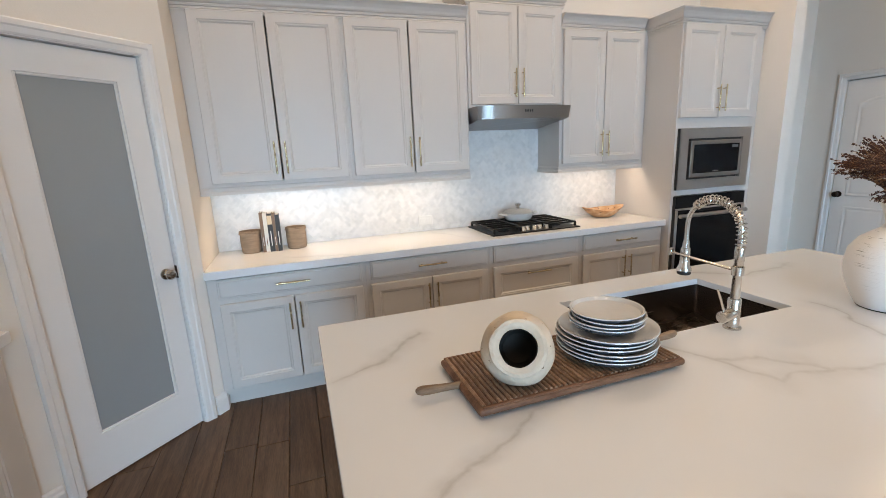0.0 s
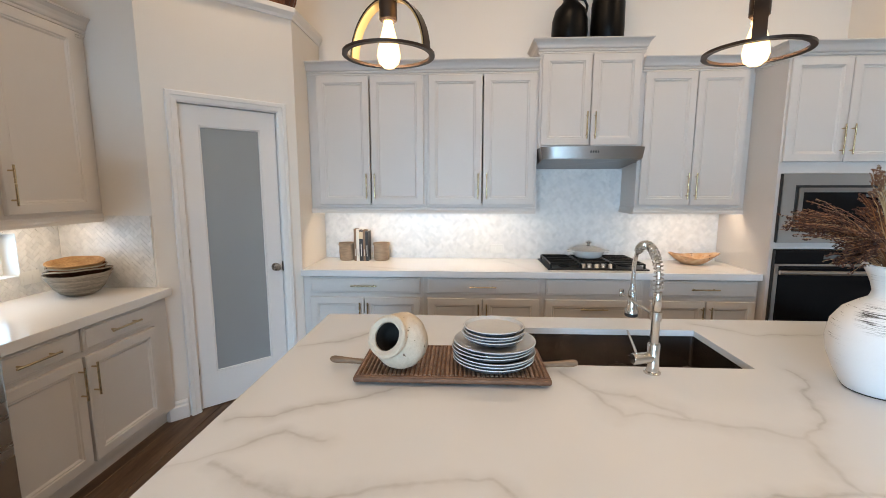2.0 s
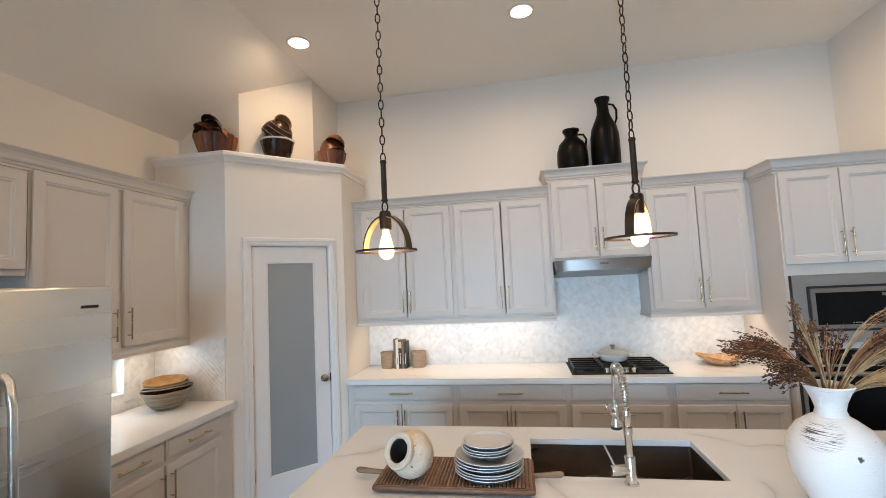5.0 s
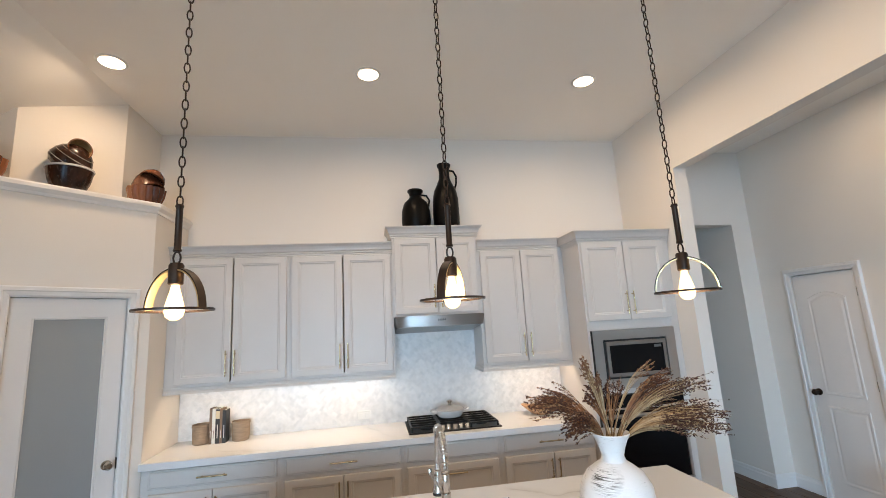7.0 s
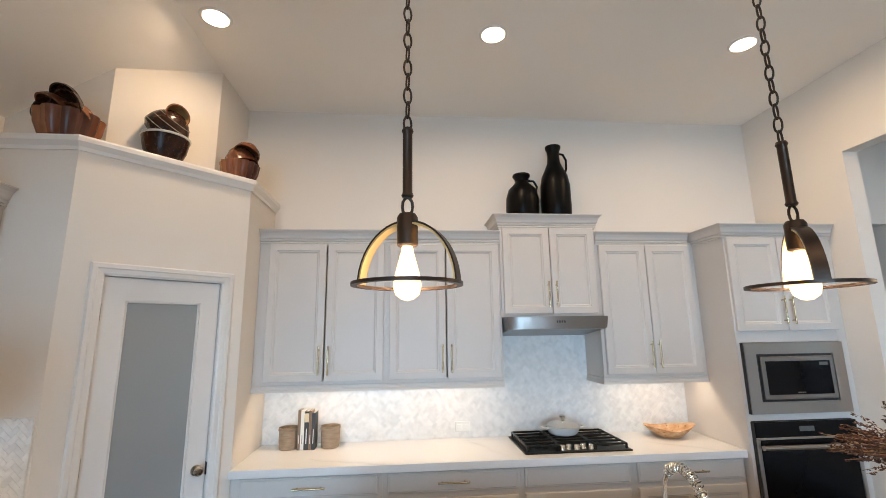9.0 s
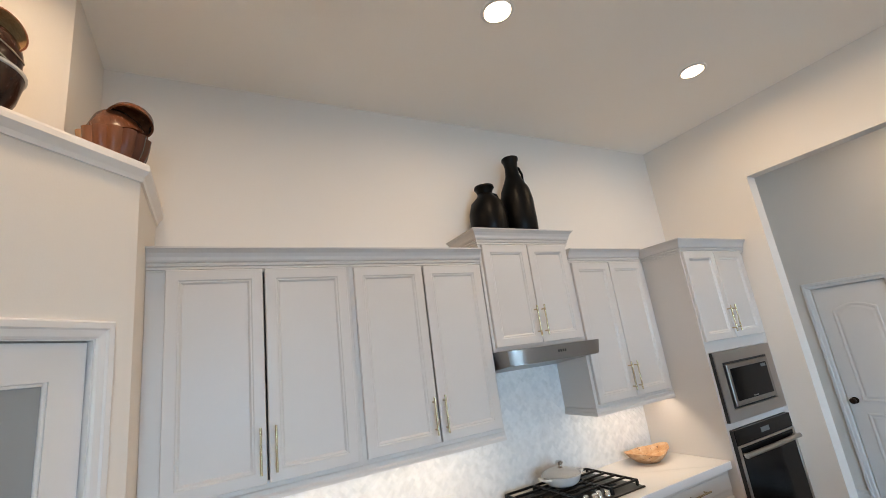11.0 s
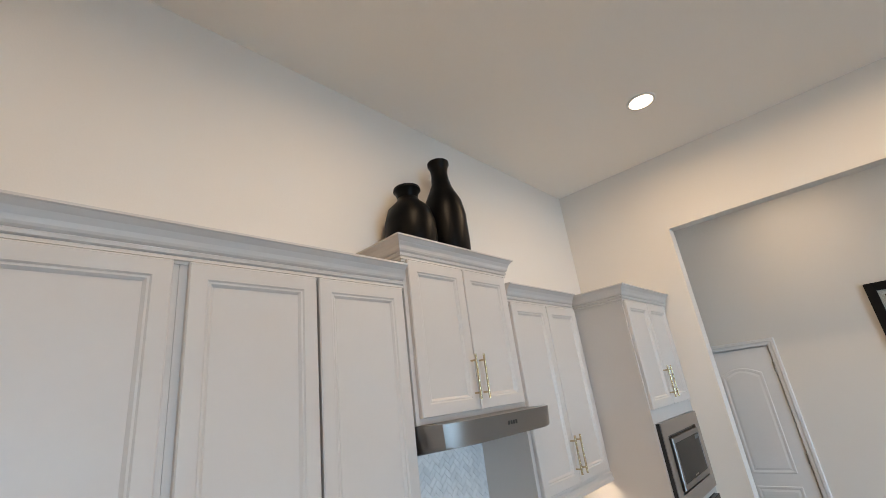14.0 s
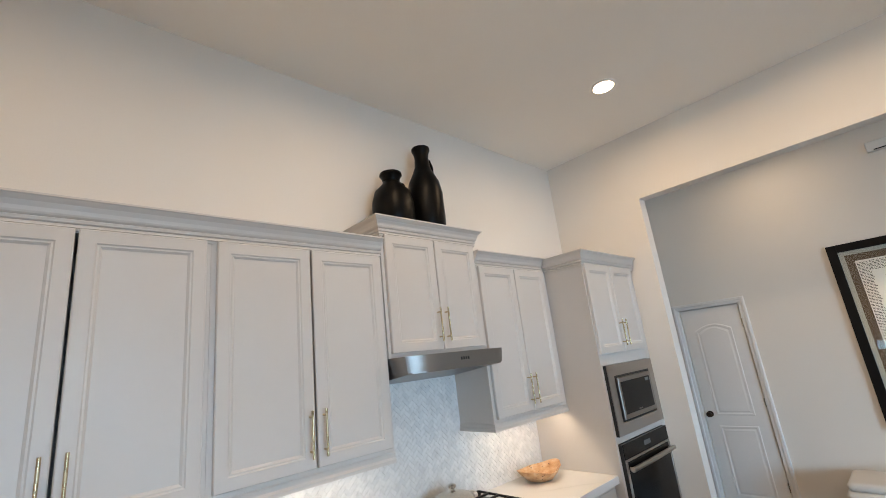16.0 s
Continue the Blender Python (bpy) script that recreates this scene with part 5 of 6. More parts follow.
# bookends and books
def bark_pot(m, label):
    o = thing("bookend_pot", m, label, "bookend", "bark pots holding the books")
    part("body", lathe([(0, 0), (0.058, 0), (0.064, 0.006), (0.068, 0.07), (0.066, 0.135), (0.070, 0.142), (0.070, 0.150), (0.062, 0.150), (0.058, 0.02), (0, 0.02)], 32, wave=lambda a, i: 1 + 0.012 * math.sin(9 * a)), ROPE, o, "", True)
    part("band", tube([(0.070 * math.cos(k * math.pi / 12), 0.070 * math.sin(k * math.pi / 12), 0.134) for k in range(24)], 0.004, 6, closed=True), ROPE, o, "", True)


bark_pot(pose(0.668, 3.790, 0.897), "brown woven bark pot beside the books")
bark_pot(pose(0.965, 3.800, 0.897), "brown woven bark pot beside the books")
xb = 0.742
for wdt, hgt, mt, lbl in ((0.020, 0.272, 0, "brown book standing upright"), (0.024, 0.268, 1, "white book standing upright"), (0.032, 0.262, 2, "black book with a cream band standing upright"), (0.018, 0.265, 0, "slim dark brown book standing upright"), (0.026, 0.252, 2, "black book standing upright")):
    o = thing("book", pose(xb, 3.735, 0.897), lbl, "book", "books between bark pots")
    bm = bmesh.new()
    add_box(bm, 0.0, 0.003, 0, 0.10, 0, hgt), add_box(bm, wdt - 0.003, wdt, 0, 0.10, 0, hgt), add_box(bm, 0.003, wdt - 0.003, 0, 0.004, 0, hgt)
    part("cover", bm, BOOKS[mt], o)
    part("pages", box(0.003, wdt - 0.003, 0.004, 0.097, 0.004, hgt - 0.004), PAPER, o)
    part("title_bar", box(wdt * 0.41, wdt * 0.59, -0.0012, -0.0002, hgt * 0.16, hgt * (0.38 if wdt < 0.025 else 0.55)), BOOKS[1] if mt != 1 else BOOKS[0], o)
    if wdt > 0.03:
        part("band", box(0.001, wdt - 0.001, -0.0014, -0.0002, hgt * 0.72, hgt * 0.95), BOOKS[3], o, "cream paper band")
    xb += wdt + 0.001

# stacked baskets on the short counter
def nest(name, m, r, h, mat_, rim_, label, group):
    prof = [(0, 0.0), (r * 0.42, 0.0), (r * 0.50, 0.008)]
    for k in range(1, 11):
        f = k / 10
        prof.append((r * (0.50 + 0.50 * f ** 0.62) + (0.0018 if k % 2 else -0.0012), 0.008 + (h - 0.008) * f))
    prof += [(r - 0.006, h + 0.003), (r * 0.93, h * 0.86), (r * 0.80, h * 0.42), (r * 0.5, 0.018), (0, 0.014)]
    o = tagged(part(name, lathe(prof, 40, wave=lambda a, i: 1 + 0.012 * math.sin(3 * a + 1)), mat_, None, "", True), label, "bowl", group)
    o.matrix_basis = m
    ring = [(r * (1 + 0.012 * math.sin(3 * k * math.pi / 20 + 1)) * math.cos(k * math.pi / 20), r * (1 + 0.012 * math.sin(3 * k * math.pi / 20 + 1)) * math.sin(k * math.pi / 20), h + 0.001 + 0.0015 * math.sin(k * 0.9)) for k in range(40)]
    part("rim", tube(ring, 0.0042, 6, closed=True), rim_, o, "pale worn rim", True)


NB = "bowls stacked on the short counter"
bxc, byc = -0.560, 2.500
nest("woven_bowl", pose(bxc, byc, 0.897), 0.150, 0.112, BOWLGREY, BOWLGREY, "grey woven basket bowl under the stack", NB)
nest("woven_bowl", pose(bxc + 0.004, byc, 0.930, 2), 0.158, 0.098, BOWLGREY, BOWLGREY, "pale woven basket bowl in the stack", NB)
nest("wooden_bowl", pose(bxc + 0.006, byc + 0.002, 0.960, -3, -4), 0.156, 0.082, BOWLDARK, BOWLGREY, "dark brown wooden bowl in the stack", NB)
nest("wooden_bowl", pose(bxc - 0.006, byc + 0.004, 0.992, 2, 1), 0.138, 0.076, BOWLRED, BOWLGREY, "red-brown wooden bowl in the stack", NB)
nest("wooden_bowl", pose(bxc - 0.012, byc + 0.002, 1.016, 4, 3), 0.134, 0.074, BOWLTAN, BOWLTAN, "tan wooden bowl on top of the stack", NB)

# sockets
def outlet(m, label):
    o = thing("outlet", m, label, "outlet", "white wall outlets")
    part("plate", box(-0.058, 0.058, -0.006, 0.0, -0.038, 0.038, 0.003), PLASTIC, o)
    for x in (-0.026, 0.026):
        part("socket", box(x - 0.017, x + 0.017, -0.0085, -0.0055, -0.017, 0.017, 0.002), PLASTIC, o)


outlet(pose(1.962, BY - 0.0125, 0.985), "white double outlet on the tiled wall")
outlet(pose(LX + 0.0125, 2.465, 1.0, 0, 0, 90), "white double outlet on the tiled wall by the short counter")

# under-cabinet light strips
for x0, x1 in ((0.60, 1.28), (1.48, 2.16), (3.14, 3.76)):
    o = thing("led_strip", pose(x0, 3.655, 1.352), "slim warm light strip under the wall cabinet", "light", "under-cabinet lights")
    part("housing", box(0, x1 - x0, 0, 0.03, 0, 0.0075), PLASTIC, o)
    part("diffuser", box(0.01, x1 - x0 - 0.01, 0.004, 0.026, -0.003, 0.0), GLOW_LED, o)
    area_lamp("led_light", pose((x0 + x1) / 2, 3.670, 1.346), x1 - x0, 0.03, LED_W, LEDC)
o = thing("led_strip", pose(-0.635, 2.60, 1.352, 0, 0, -90), "slim warm light strip under the wall cabinet", "light", "under-cabinet lights")
part("housing", box(0, 0.9, 0, 0.03, 0, 0.0075), PLASTIC, o)
part("diffuser", box(0.01, 0.89, 0.004, 0.026, -0.003, 0.0), GLOW_LED, o)
area_lamp("led_light", pose(-0.65, 2.15, 1.346), 0.03, 0.9, LED_W * 1.2, LEDC)

# ---------------------------------------------------------------- high up: jugs, wooden bowls
def jug(m, prof, handle, label):
    o = thing("black_jug", m, label, "jug", "black jugs on the hood cabinet")
    part("body", lathe(prof, 36, wave=lambda a, i: 1 + 0.02 * math.cos(2 * a + i * 0.4)), JUGBLACK, o, "", True)
    part("handle", tube(handle, 0.010, 8), JUGBLACK, o, "", True)


jug(pose(2.488, 3.775, 2.614), [(0, 0), (0.118, 0), (0.128, 0.010), (0.136, 0.09), (0.133, 0.19), (0.112, 0.265), (0.066, 0.312), (0.055, 0.335), (0.062, 0.362), (0.076, 0.380), (0.074, 0.395), (0.05, 0.395), (0.04, 0.34), (0, 0.31)],
    [(0.058, 0.01, 0.352), (0.110, 0.015, 0.348), (0.135, 0.015, 0.300), (0.122, 0.015, 0.235)], "short round black glazed jug with a handle")
jug(pose(2.778, 3.775, 2.614), [(0, 0), (0.112, 0), (0.120, 0.012), (0.124, 0.13), (0.122, 0.30), (0.108, 0.385), (0.076, 0.455), (0.055, 0.51), (0.050, 0.575), (0.056, 0.618), (0.067, 0.638), (0.067, 0.656), (0.05, 0.656), (0.04, 0.55), (0, 0.5)],
    [(0.050, 0.02, 0.605), (0.095, 0.025, 0.600), (0.124, 0.03, 0.550), (0.120, 0.03, 0.47), (0.098, 0.03, 0.41)], "tall black glazed jug with a handle")
# the hood cabinet's top
tagged(part("cabinet_top", box(2.235, 3.072, 3.612, BY - 0.003, 2.6105, 2.6135), CAB), "painted top board of the hood cabinet", "board")


def fluted(r0, r1, h, n, depth):
    prof = [(0, 0), (r0, 0), (r0 * 1.05, 0.006), ((r0 + r1) * 0.54, h * 0.5), (r1, h), (r1 - 0.010, h), ((r0 + r1) * 0.5 - 0.012, h * 0.5), (r0 * 0.9, 0.012), (0, 0.012)]
    return lathe(prof, max(36, n * 6), wave=lambda a, i: 1 + depth * abs(math.sin(a * n / 2)) * (1 if 1 < i < 7 else 0.3))


LB = "wooden bowls on the pantry ledge"


def stack(x, y, bottom, tops, rot):
    made = []
    r0, r1, h, n, dpt, mt, lbl = bottom
    made.append(tagged(part("wooden_bowl", fluted(r0, r1, h, n, dpt), mt, None, "", True), lbl, "bowl", LB))
    made[0].matrix_basis = pose(x, y, LEDGE + 0.0035, 0, 0, rot)
    for (ox, oy, oz, rx, ry, r, hh, mt2, lbl2) in tops:
        prof = [(0, 0), (r * 0.5, 0), (r * 0.56, 0.006), (r * 0.9, hh * 0.55), (r, hh), (r - 0.009, hh), (r * 0.8, hh * 0.5), (r * 0.45, 0.014), (0, 0.012)]
        made.append(tagged(part("wooden_bowl", lathe(prof, 36), mt2, None, "", True), lbl2, "bowl", LB))
        made[-1].matrix_basis = pose(x + ox, y + oy, LEDGE + oz, rx, ry, rot)
    return made


stack(-0.362, 2.776, (0.105, 0.146, 0.150, 9, 0.11, BOWLPIECED, "fluted red-brown wooden bowl with bowls piled in it"),
      [(-0.035, 0, 0.235, 155, 30, 0.105, 0.075, BOWLRED, "red-brown wooden bowl lying upside down on the pile"), (0.045, -0.02, 0.195, 120, 48, 0.098, 0.070, BOWLDARK, "dark wooden bowl leaning in a larger bowl"), (-0.070, 0.0, 0.175, 70, -48, 0.095, 0.06, BOWLDARK, "dark wooden bowl leaning in a larger bowl"), (0.085, 0.0, 0.185, 150, 30, 0.085, 0.06, BOWLRED, "red-brown wooden bowl leaning in a larger bowl"), (0.005, -0.015, 0.278, 140, 25, 0.085, 0.05, BOWLDARK, "dark wooden bowl perched on the pile")], 10)
mid = stack(0.0, 3.062, (0.085, 0.134, 0.160, 1, 0.0, BOWLDARK, "dark brown wooden bowl with striped bowls in it"), [], 20)
part("rim", tube([(0.131 * math.cos(k * math.pi / 18), 0.131 * math.sin(k * math.pi / 18), 0) for k in range(36)], 0.009, 6, closed=True), STONERIM, mid[0], "pale worn rim", True, pose(0, 0, 0.1645))
# two nested round bowls lying tilted on it, with pale lips, and a cup leaning on them
DOME = [(math.cos(k * math.pi / 18), math.sin(k * math.pi / 18)) for k in range(9)] + [(0, 1.0)]
dome_m = pose(-0.010, 3.055, LEDGE + 0.212) @ pose(0, 0, 0, 6, 40, 0)
striped = thing("wooden_bowl", dome_m, "black-brown wooden bowl with pale stripes lying upside down", "bowl", LB)
part("body", lathe([(r * 0.128, z * 0.148) for r, z in DOME], 40), BOWLDARK, striped, "", True)
part("body", lathe([(0, -0.060), (0.06, -0.054), (0.106, -0.034), (0.1275, -0.001)], 40), BOWLDARK, striped, "", True)
for f in (0.10, 0.42, 0.70):
    part("stripe", tube([(0.1285 * math.cos(f) * math.cos(q * math.pi / 20), 0.1285 * math.cos(f) * math.sin(q * math.pi / 20), 0.1485 * math.sin(f)) for q in range(40)], 0.0026, 5, closed=True), BOWLGREY, striped, "thin pale stripe", True)
cup = thing("wooden_bowl", Matrix.Translation((0.074, 3.010, LEDGE + 0.298)) @ Matrix.Scale(1.15, 4) @ Vector((0.80, -0.58, 0.02)).to_track_quat("Z", "Y").to_matrix().to_4x4(), "red-brown wooden cup with a golden inside leaning on the pile", "bowl", LB)
part("body", lathe([(0, -0.075), (0.030, -0.072), (0.052, -0.040), (0.060, 0.0), (0.064, 0.022), (0.058, 0.023)], 32), BOWLRED, cup, "", True)
part("inside", lathe([(0.0585, 0.022), (0.054, 0.0), (0.044, -0.038), (0, -0.055)], 32), BOWLTAN, cup, "golden brown inside", True)
stack(0.335, 3.392, (0.085, 0.120, 0.130, 14, 0.11, BOWLPIECED, "fluted red-brown wooden bowl with bowls piled in it"),
      [(-0.02, 0, 0.245, 172, -12, 0.112, 0.115, BOWLRED, "polished red-brown bowl lying upside down"), (0.070, -0.02, 0.262, 168, 22, 0.088, 0.070, BOWLRED, "dark red wooden bowl perched on the pile")], 35)

# ---------------------------------------------------------------- lamps
def pendant(m, turn, label):
    o = thing("pendant_lamp", m, label, "pendant lamp", "pendant lamps over the island")
    RR = 0.104
    part("ring", lathe([(RR - 0.012, -0.003), (RR, -0.003), (RR, 0.003), (RR - 0.012, 0.003), (RR - 0.012, -0.003)], 48), BRONZE, o, "flat dark bronze ring", True)
    # strap bent to a half round, dark outside and brass inside
    for nm, r0, mt, lbl in (("strap", RR - 0.003, BRONZE, "dark bronze strap"), ("strap_lining", RR - 0.0065, BRASSIN, "pale brass strap lining")):
        bm = bmesh.new()
        prev = None
        for k in range(25):
            a = math.pi * k / 24
            row = []
            for rr, s_ in ((r0, -1), (r0, 1), (r0 - 0.003, 1), (r0 - 0.003, -1)):
                row.append(bm.verts.new((rr * math.cos(a), s_ * 0.0125, rr * 1.20 * math.sin(a))))
            if prev:
                for j in range(4):
                    bm.faces.new((prev[j], row[j], row[(j + 1) % 4], prev[(j + 1) % 4]))
            prev = row
        bmesh.ops.recalc_face_normals(bm, faces=bm.faces[:])
        part(nm, bm, mt, o, lbl, True, pose(0, 0, 0, 0, 0, turn))
    part("socket", lathe([(0, 0.135), (0.016, 0.135), (0.020, 0.128), (0.020, 0.075), (0.017, 0.072), (0, 0.072)], 24), BRONZE, o, "", True)
    bulb = part("bulb", lathe([(0.010, 0.074), (0.012, 0.060), (0.017, 0.042), (0.0245, 0.012), (0.0265, -0.003), (0.022, -0.019), (0.011, -0.028), (0, -0.030)], 24), GLOW_BULB, o, "glowing warm filament bulb", True)
    bulb.visible_shadow = False
    part("loop", tube([(0.010 * math.cos(k * math.pi / 6), 0, 0.150 + 0.018 * math.sin(k * math.pi / 6)) for k in range(12)], 0.003, 6, closed=True), BRONZE, o, "", True)
    part("rod", lathe([(0, 0.168), (0.010, 0.168), (0.012, 0.172), (0.0095, 0.178), (0.0095, 0.300), (0.012, 0.305), (0.010, 0.311), (0, 0.312)], 16), BRONZE, o, "", True)
    z, top, k = 0.302, CZ - 1.81 - 0.02, 0
    prof = [(0.0080 * math.cos(a), 0.0180 * math.sin(a)) for a in [i * math.pi / 6 for i in range(12)]]
    link = None
    while z < top - 0.02:
        mm = pose(0, 0, z + 0.0180, 0, 0, (k % 2) * 90 + 20)
        if link is None:
            link = part("link", tube([(x, 0, y) for x, y in prof], 0.0023, 6, closed=True), BRONZE, o, "", True, mm)
        else:
            again(link, o, mm)
        z += 0.0312
        k += 1
    part("canopy", lathe([(0, top), (0.012, top - 0.012), (0.055, top + 0.004), (0.062, top + 0.02), (0, top + 0.02)], 32), BRONZE, o, "", True)
    d = bpy.data.lights.new("bulb_light", "POINT")
    d.energy, d.color, d.shadow_soft_size = BULB_W, WARM, 0.02
    lo = new("bulb_light", d)
    lo.matrix_basis = m @ pose(0, 0, 0.005)


pendant(pose(1.513, 1.175, 1.811), -25, "bronze pendant with open strap dome and filament bulb")
pendant(pose(2.319, 1.180, 1.806), 60, "bronze pendant with open strap dome and filament bulb")
pendant(pose(3.140, 1.175, 1.796), -35, "bronze pendant with open strap dome and filament bulb")


def downlight(x, y, z, watts=None):
    o = thing("ceiling_light", pose(x, y, z), "round white recessed ceiling downlight, lit", "ceiling light", "recessed downlights")
    part("trim_ring", lathe([(0.072, -0.001), (0.074, -0.007), (0.090, -0.005), (0.094, 0.0)], 36), PLASTIC, o, "", True)
    part("lens", lathe([(0.074, -0.0066), (0.04, -0.010), (0, -0.011)], 36), GLOW_CAN, o, "glowing lens", True)
    d = bpy.data.lights.new("can_light", "AREA")
    d.shape, d.size, d.energy, d.color, d.spread = "DISK", 0.12, watts or CAN_W, CANC, radians(170)
    new("can_light", d).matrix_basis = pose(x, y, z - 0.014)


downlight(0.36, 2.79, CZ, CAN_W * 0.72)
downlight(3.83, 1.56, CZ, CAN_W * 0.85)
# the four at negative y are unseen, added to brighten the room
for x, y in ((2.075, 2.82), (3.793, 2.80), (2.075, -0.40), (0.45, -0.40), (1.2, -2.2), (3.4, -2.2)):
    downlight(x, y, CZ)
downlight(5.45, 2.35, HZ, CAN_W * 0.5)

# ceiling vent
vt = thing("ceiling_vent", pose(0.95, 2.02, CZ), "white slatted air vent in the ceiling", "vent")
bm = bmesh.new()
for x0, x1, y0, y1 in ((-0.115, 0.115, -0.075, -0.055), (-0.115, 0.115, 0.055, 0.075), (-0.115, -0.095, -0.055, 0.055), (0.095, 0.115, -0.055, 0.055)):
    add_box(bm, x0, x1, y0, y1, -0.010, 0.0, 0.002)
part("frame", bm, PLASTIC, vt)
part("backing", box(-0.095, 0.095, -0.055, 0.055, -0.002, -0.0005), BLACKMETAL, vt)
for k in range(9):
    s_ = part("slat", box(-0.095, 0.095, -0.005, 0.005, -0.0008, 0.0008), PLASTIC, vt, m=pose(0, -0.048 + k * 0.012, -0.006, 40)) if k == 0 else again(s_, vt, pose(0, -0.048 + k * 0.012, -0.006, 40))

# ---------------------------------------------------------------- hall things
pc = thing("framed_print", pose(HX - 0.002, 2.09, 0.822, 0, 0, -90), "large black framed print of four dark squares behind glass", "picture")
PW, PH = 0.80, 1.56
bm = bmesh.new()
for x0, x1, z0, z1 in ((0, 0.068, 0, PH), (PW - 0.068, PW, 0, PH), (0.068, PW - 0.068, 0, 0.068), (0.068, PW - 0.068, PH - 0.068, PH)):
    add_box(bm, x0, x1, -0.035, 0, z0, z1, 0.004)
part("frame", bm, FRAMEBLACK, pc, "wide black frame")
part("outer_mat", box(0.06, PW - 0.06, -0.012, -0.006, 0.06, PH - 0.06), PICGREY, pc, "grey-green mat")
part("inner_mat", box(0.104, PW - 0.104, -0.016, -0.0125, 0.104, PH - 0.104), PICBROWN, pc, "brown mat")
part("paper", box(0.160, PW - 0.160, -0.020, -0.0165, 0.165, PH - 0.165), PICPAPER, pc, "cream paper edged with fine script")
bm = bmesh.new()
rr = random.Random(3)
for zone in ((0.166, 0.246, 0.17, PH - 0.17), (PW - 0.246, PW - 0.166, 0.17, PH - 0.17), (0.246, PW - 0.246, 0.17, 0.26), (0.246, PW - 0.246, PH - 0.26, PH - 0.17)):
    z = zone[2]
    while z < zone[3] - 0.008:
        x = zone[0]
        while x < zone[1] - 0.01:
            l_ = rr.uniform(0.006, 0.02)
            v = [bm.verts.new(p) for p in ((x, -0.0212, z), (min(x + l_, zone[1]), -0.0212, z), (min(x + l_, zone[1]), -0.0212, z + 0.0055), (x, -0.0212, z + 0.0055))]
            bm.faces.new(v)
            x += l_ + rr.uniform(0.003, 0.008)
        z += 0.0125
tagged(part("script", bm, PICDARK, pc, "unreadable dark script"), kind="stuff")
for i in range(4):
    part("print_square", box(0.315, 0.485, -0.0225, -0.0205, 0.34 + i * 0.245, 0.34 + i * 0.245 + 0.165), PICDARK, pc)
gl = part("glass", box(0.06, PW - 0.06, -0.029, -0.027, 0.06, PH - 0.06), CLEAR, pc, "reflecting glass")
gl.visible_shadow = False

o = thing("wall_chime", pose(HX, 1.535, 3.16, 0, 0, -90), "white door chime box high on the hall wall", "chime")
part("cover", box(-0.075, 0.075, -0.045, 0, -0.045, 0.045, 0.006), PLASTIC, o)
part("slot", box(-0.03, 0.055, -0.047, -0.0445, -0.040, -0.030), BLACKMETAL, o)
o = thing("smoke_alarm", pose(HX, 1.225, 3.20, 0, 0, -90), "white square alarm high on the hall wall", "alarm")
part("cover", box(-0.055, 0.055, -0.035, 0, -0.055, 0.055, 0.008), PLASTIC, o)
part("sounder", lathe([(0, -0.040), (0.022, -0.040), (0.026, -0.034)], 24, m=pose(0, 0, 0, 0, 0, 0) @ pose(0, 0, 0, -90) @ pose(0, 0, -0.0) ), BLACKMETAL, o, "", True)

bn = thing("storage_bench", pose(5.83, 2.42, 0, 0, 0, -90), "white upholstered hall bench against the wall", "bench")
part("seat", box(0, 1.35, -0.24, 0.24, 0.30, 0.445, 0.04, 4), LINEN, bn, "", True)
for i in range(2):
    part("cushion", box(0.02 + i * 0.67, 0.66 + i * 0.67, -0.22, 0.22, 0.440, 0.512, 0.034, 4), LINEN, bn, "", True)
for x in (0.06, 1.29):
    for y in (-0.18, 0.18):
        part("leg", tube([(x, y, 0), (x, y, 0.305)], [0.015, 0.022], 8), DARKWOOD, bn, "", True)
tw = thing("wooden_tray", pose(5.88, 1.80, 0.513), "dark carved wooden tray with raised ends on the bench", "tray")
part("base", box(-0.12, 0.12, -0.20, 0.20, 0, 0.02, 0.005), DARKWOOD, tw)
for s_ in (-1, 1):
    part("end_grip", tube([(-0.10, s_ * 0.19, 0.015), (-0.07, s_ * 0.205, 0.06), (0, s_ * 0.205, 0.065), (0.07, s_ * 0.205, 0.06), (0.10, s_ * 0.19, 0.015)], 0.012, 8), DARKWOOD, tw, "", True)

# ---------------------------------------------------------------- tiles
TL, TWD, GAP, TH = 0.0508, 0.0254, 0.0015, 0.0022


def clip(poly, x0, x1, z0, z1):
    for ax, lim, sign in ((0, x0, 1), (0, x1, -1), (1, z0, 1), (1, z1, -1)):
        res = []
        for i, p in enumerate(poly):
            q = poly[i - 1]
            a, b = sign * (q[ax] - lim) >= 0, sign * (p[ax] - lim) >= 0
            if a != b:
                f = (lim - q[ax]) / (p[ax] - q[ax])
                res.append((q[0] + f * (p[0] - q[0]), q[1] + f * (p[1] - q[1])))
            if b:
                res.append(p)
        poly = res
    return poly


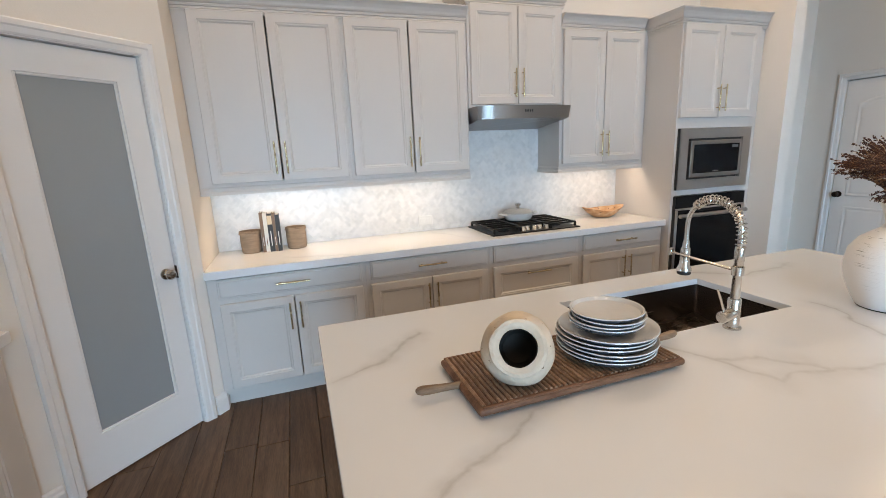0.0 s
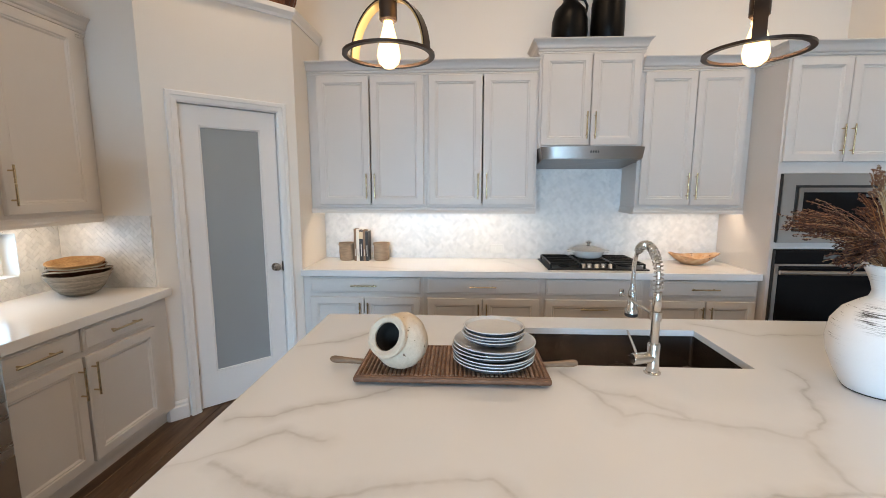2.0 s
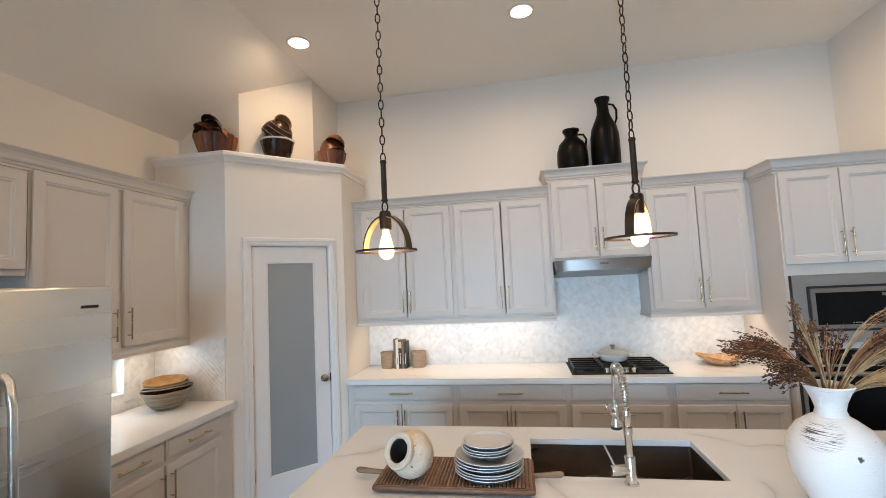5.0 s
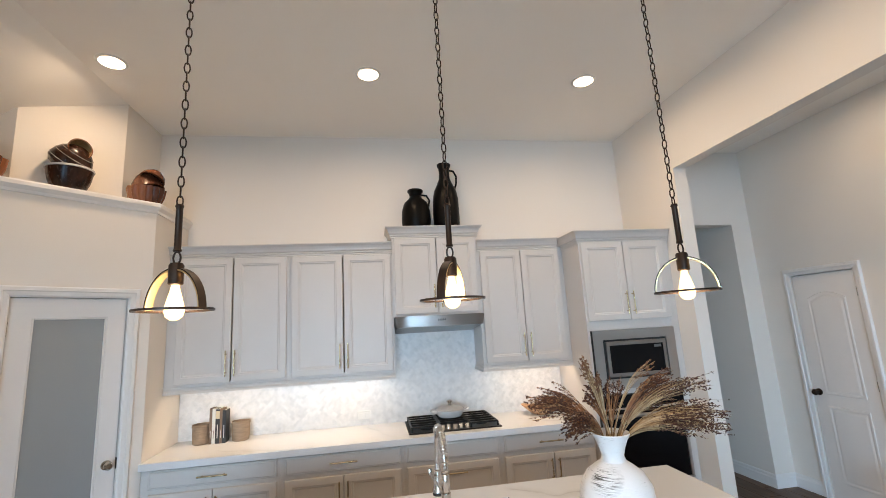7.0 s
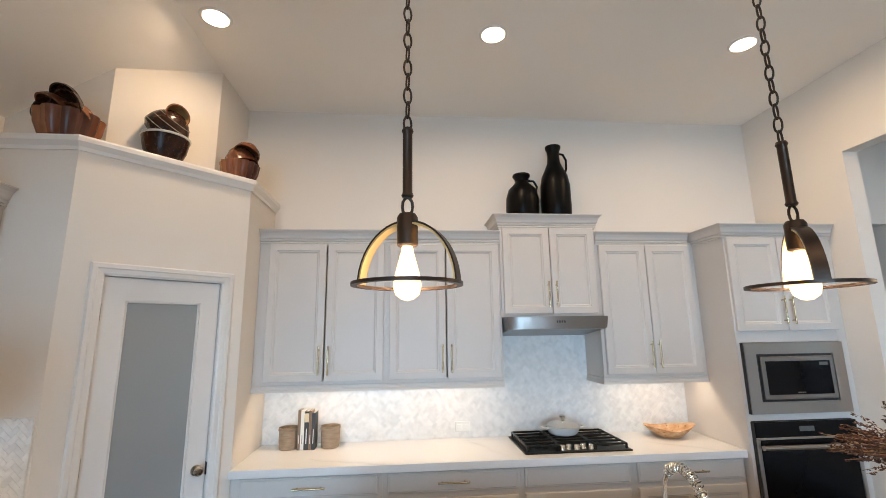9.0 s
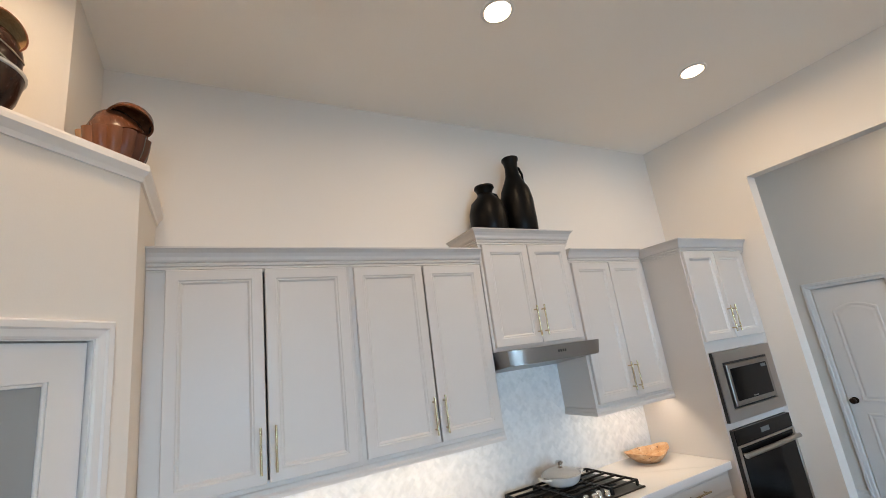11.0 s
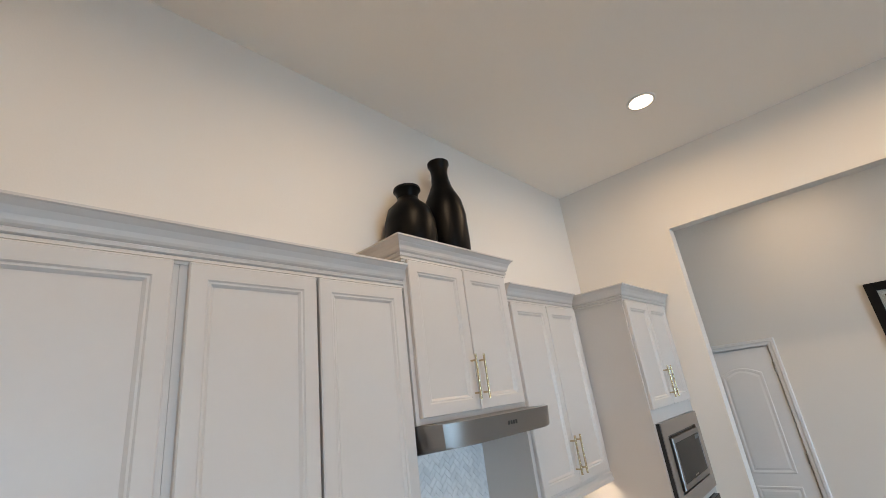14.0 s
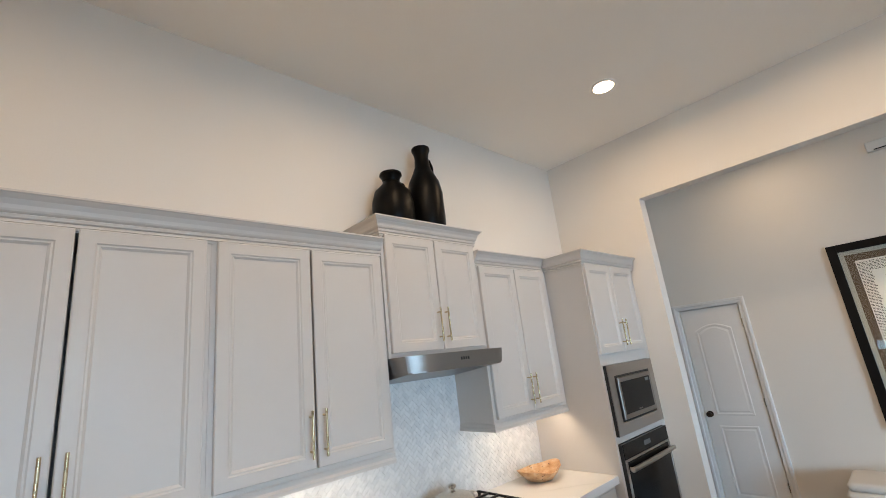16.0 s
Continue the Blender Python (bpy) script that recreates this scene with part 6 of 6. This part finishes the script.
def tile_mesh(h):
    """One whole tile lying at the origin, turned by 45 degrees one way or the other."""
    me = bpy.data.meshes.new("tile")
    a, b, c = TL / 2 - GAP / 2, TWD / 2 - GAP / 2, 0.001
    s = 1 if h else -1
    rot = [(C * (x - s * z), C * (s * x + z)) for x, z in ((-a, -b), (a, -b), (a, b), (-a, b))]
    rot2 = [(C * (x - s * z), C * (s * x + z)) for x, z in ((-a + c, -b + c), (a - c, -b + c), (a - c, b - c), (-a + c, b - c))]
    v = [(x, 0.0, z) for x, z in rot] + [(x, -TH + c, z) for x, z in rot] + [(x, -TH, z) for x, z in rot2]
    f = [(i, (i + 1) % 4, 4 + (i + 1) % 4, 4 + i) for i in range(4)] + [(4 + i, 4 + (i + 1) % 4, 8 + (i + 1) % 4, 8 + i) for i in range(4)] + [(8, 9, 10, 11)]
    me.from_pydata(v, [], f)
    me.materials.append(MARBLE)
    return me


TILES = {True: tile_mesh(True), False: tile_mesh(False)}


G = 0.006


def herringbone(parent, rects, single=None):
    """Herringbone tiles on a wall facing -y in the parent's frame, in rectangles (x0, x1, z0, z1); whole tiles in the rectangle single are objects of their own."""
    verts, faces = [], []
    xs, xe = min(r[0] for r in rects), max(r[1] for r in rects)
    zs, ze = min(r[2] for r in rects), max(r[3] for r in rects)
    n = int(((xe - xs) + (ze - zs)) / TWD / C) + 8
    for i in range(-n, n):
        for j in range(-n, n):
            s = (i - j) % 4
            if s == 0:
                u, v, hor = (i + 1) * TWD, (j + 0.5) * TWD, True
            elif s == 3:
                u, v, hor = (i + 0.5) * TWD, (j + 1) * TWD, False
            else:
                continue
            cx, cz = xs + C * (u - v), zs + C * (u + v)
            if not (xs - 0.05 < cx < xe + 0.05 and zs - 0.05 < cz < ze + 0.05):
                continue
            a, b = TL / 2 - GAP / 2, TWD / 2 - GAP / 2
            sg = 1 if hor else -1
            quad = [(cx + C * (x - sg * z), cz + C * (sg * x + z)) for x, z in ((-a, -b), (a, -b), (a, b), (-a, b))]
            for x0, x1, z0, z1 in rects:
                p = clip(quad, x0, x1, z0, z1)
                if len(p) < 3:
                    continue
                whole = all(x0 <= x <= x1 and z0 <= z <= z1 for x, z in quad)
                if whole and single and single[0] < cx < single[1] and single[2] < cz < single[3]:
                    o = new("tile", TILES[hor])
                    o.parent, o.matrix_basis = parent, pose(cx, -G, cz)
                    continue
                k, m = len(verts), len(p)
                verts += [(x, -G, z) for x, z in p] + [(x, -G - TH, z) for x, z in p]
                faces += [(k + q, k + (q + 1) % m, k + m + (q + 1) % m, k + m + q) for q in range(m)] + [tuple(range(k + m, k + 2 * m))]
    me = bpy.data.meshes.new("tiles")
    me.from_pydata(verts, [], faces)
    me.materials.append(MARBLE)
    o = tagged(new("tiles", me), kind="stuff")
    o.parent = parent


bs = setting("backsplash_back", bmesh.new(), GROUT, "white and grey marble herringbone tile backsplash", "backsplash")
bs.data.clear_geometry()
bm = bmesh.new()
add_box(bm, 0.4385, 3.8315, -G, 0, 0.8975, 1.345), add_box(bm, 2.2405, 3.0045, -G, 0, 1.345, 1.73)
bm.to_mesh(bs.data)
bm.free()
bs.matrix_basis = pose(0, BY, 0)
herringbone(bs, [(0.439, 3.831, 0.8975, 1.345), (2.241, 3.004, 1.345, 1.73)], (2.36, 2.86, 1.05, 1.72))

bm = bmesh.new()
for y0, y1, z0, z1 in ((SY0, WY0, 0.8975, 1.345), (WY1, 2.689, 0.8975, 1.345), (WY0, WY1, 0.8975, WZ0), (WY0, WY1, WZ1, 1.345)):
    add_box(bm, y0, y1, -G, 0, z0, z1)
bs = setting("backsplash_left", bm, GROUT, "white marble herringbone tile beside the low window", "backsplash")
bs.matrix_basis = pose(LX, 0, 0, 0, 0, 90)
herringbone(bs, [(SY0, WY0, 0.8975, 1.345), (WY1, 2.682, 0.8975, 1.345), (WY0, WY1, 0.8975, WZ0), (WY0, WY1, WZ1, 1.345)])
bs = setting("backsplash_pantry", box(LX + G, -0.236, -G, 0, 0.8975, 1.345), GROUT, "white marble herringbone tile on the pantry wall", "backsplash")
bs.matrix_basis = pose(0, 2.69, 0)
herringbone(bs, [(LX + 0.014, -0.237, 0.8975, 1.345)])

# ---------------------------------------------------------------- floor planks
fl = setting("floor", box(LX - T, HX + T, FY - T, 6.72, -0.06, -0.012), DARKWOOD, "dark brown wooden plank floor", "floor")
PWID = 0.165
rr = random.Random(11)
x = LX
while x < HX:
    x1 = min(x + PWID, HX)
    y = FY - rr.uniform(0, 1.4)
    end = BY if x1 < 4.9 else 6.6
    while y < end:
        y1 = min(y + rr.choice((1.2, 1.5, 1.8, 2.1)), end)
        a = max(y, FY)
        if y1 - a > 0.02:
            w, l = x1 - x - 0.002, y1 - a - 0.002
            me = bpy.data.meshes.new("plank")
            c = 0.003
            vv = [(0, 0, -0.012), (w, 0, -0.012), (w, l, -0.012), (0, l, -0.012), (0, 0, -c), (w, 0, -c), (w, l, -c), (0, l, -c), (c, c, 0), (w - c, c, 0), (w - c, l - c, 0), (c, l - c, 0)]
            me.from_pydata(vv, [], [(i, (i + 1) % 4, 4 + (i + 1) % 4, 4 + i) for i in range(4)] + [(4 + i, 4 + (i + 1) % 4, 8 + (i + 1) % 4, 8 + i) for i in range(4)] + [(8, 9, 10, 11)])
            me.materials.append(PLANK)
            o = new("plank", me)
            o.parent, o.matrix_basis = fl, pose(x + 0.001, a + 0.001, 0)
        y = y1
    x = x1
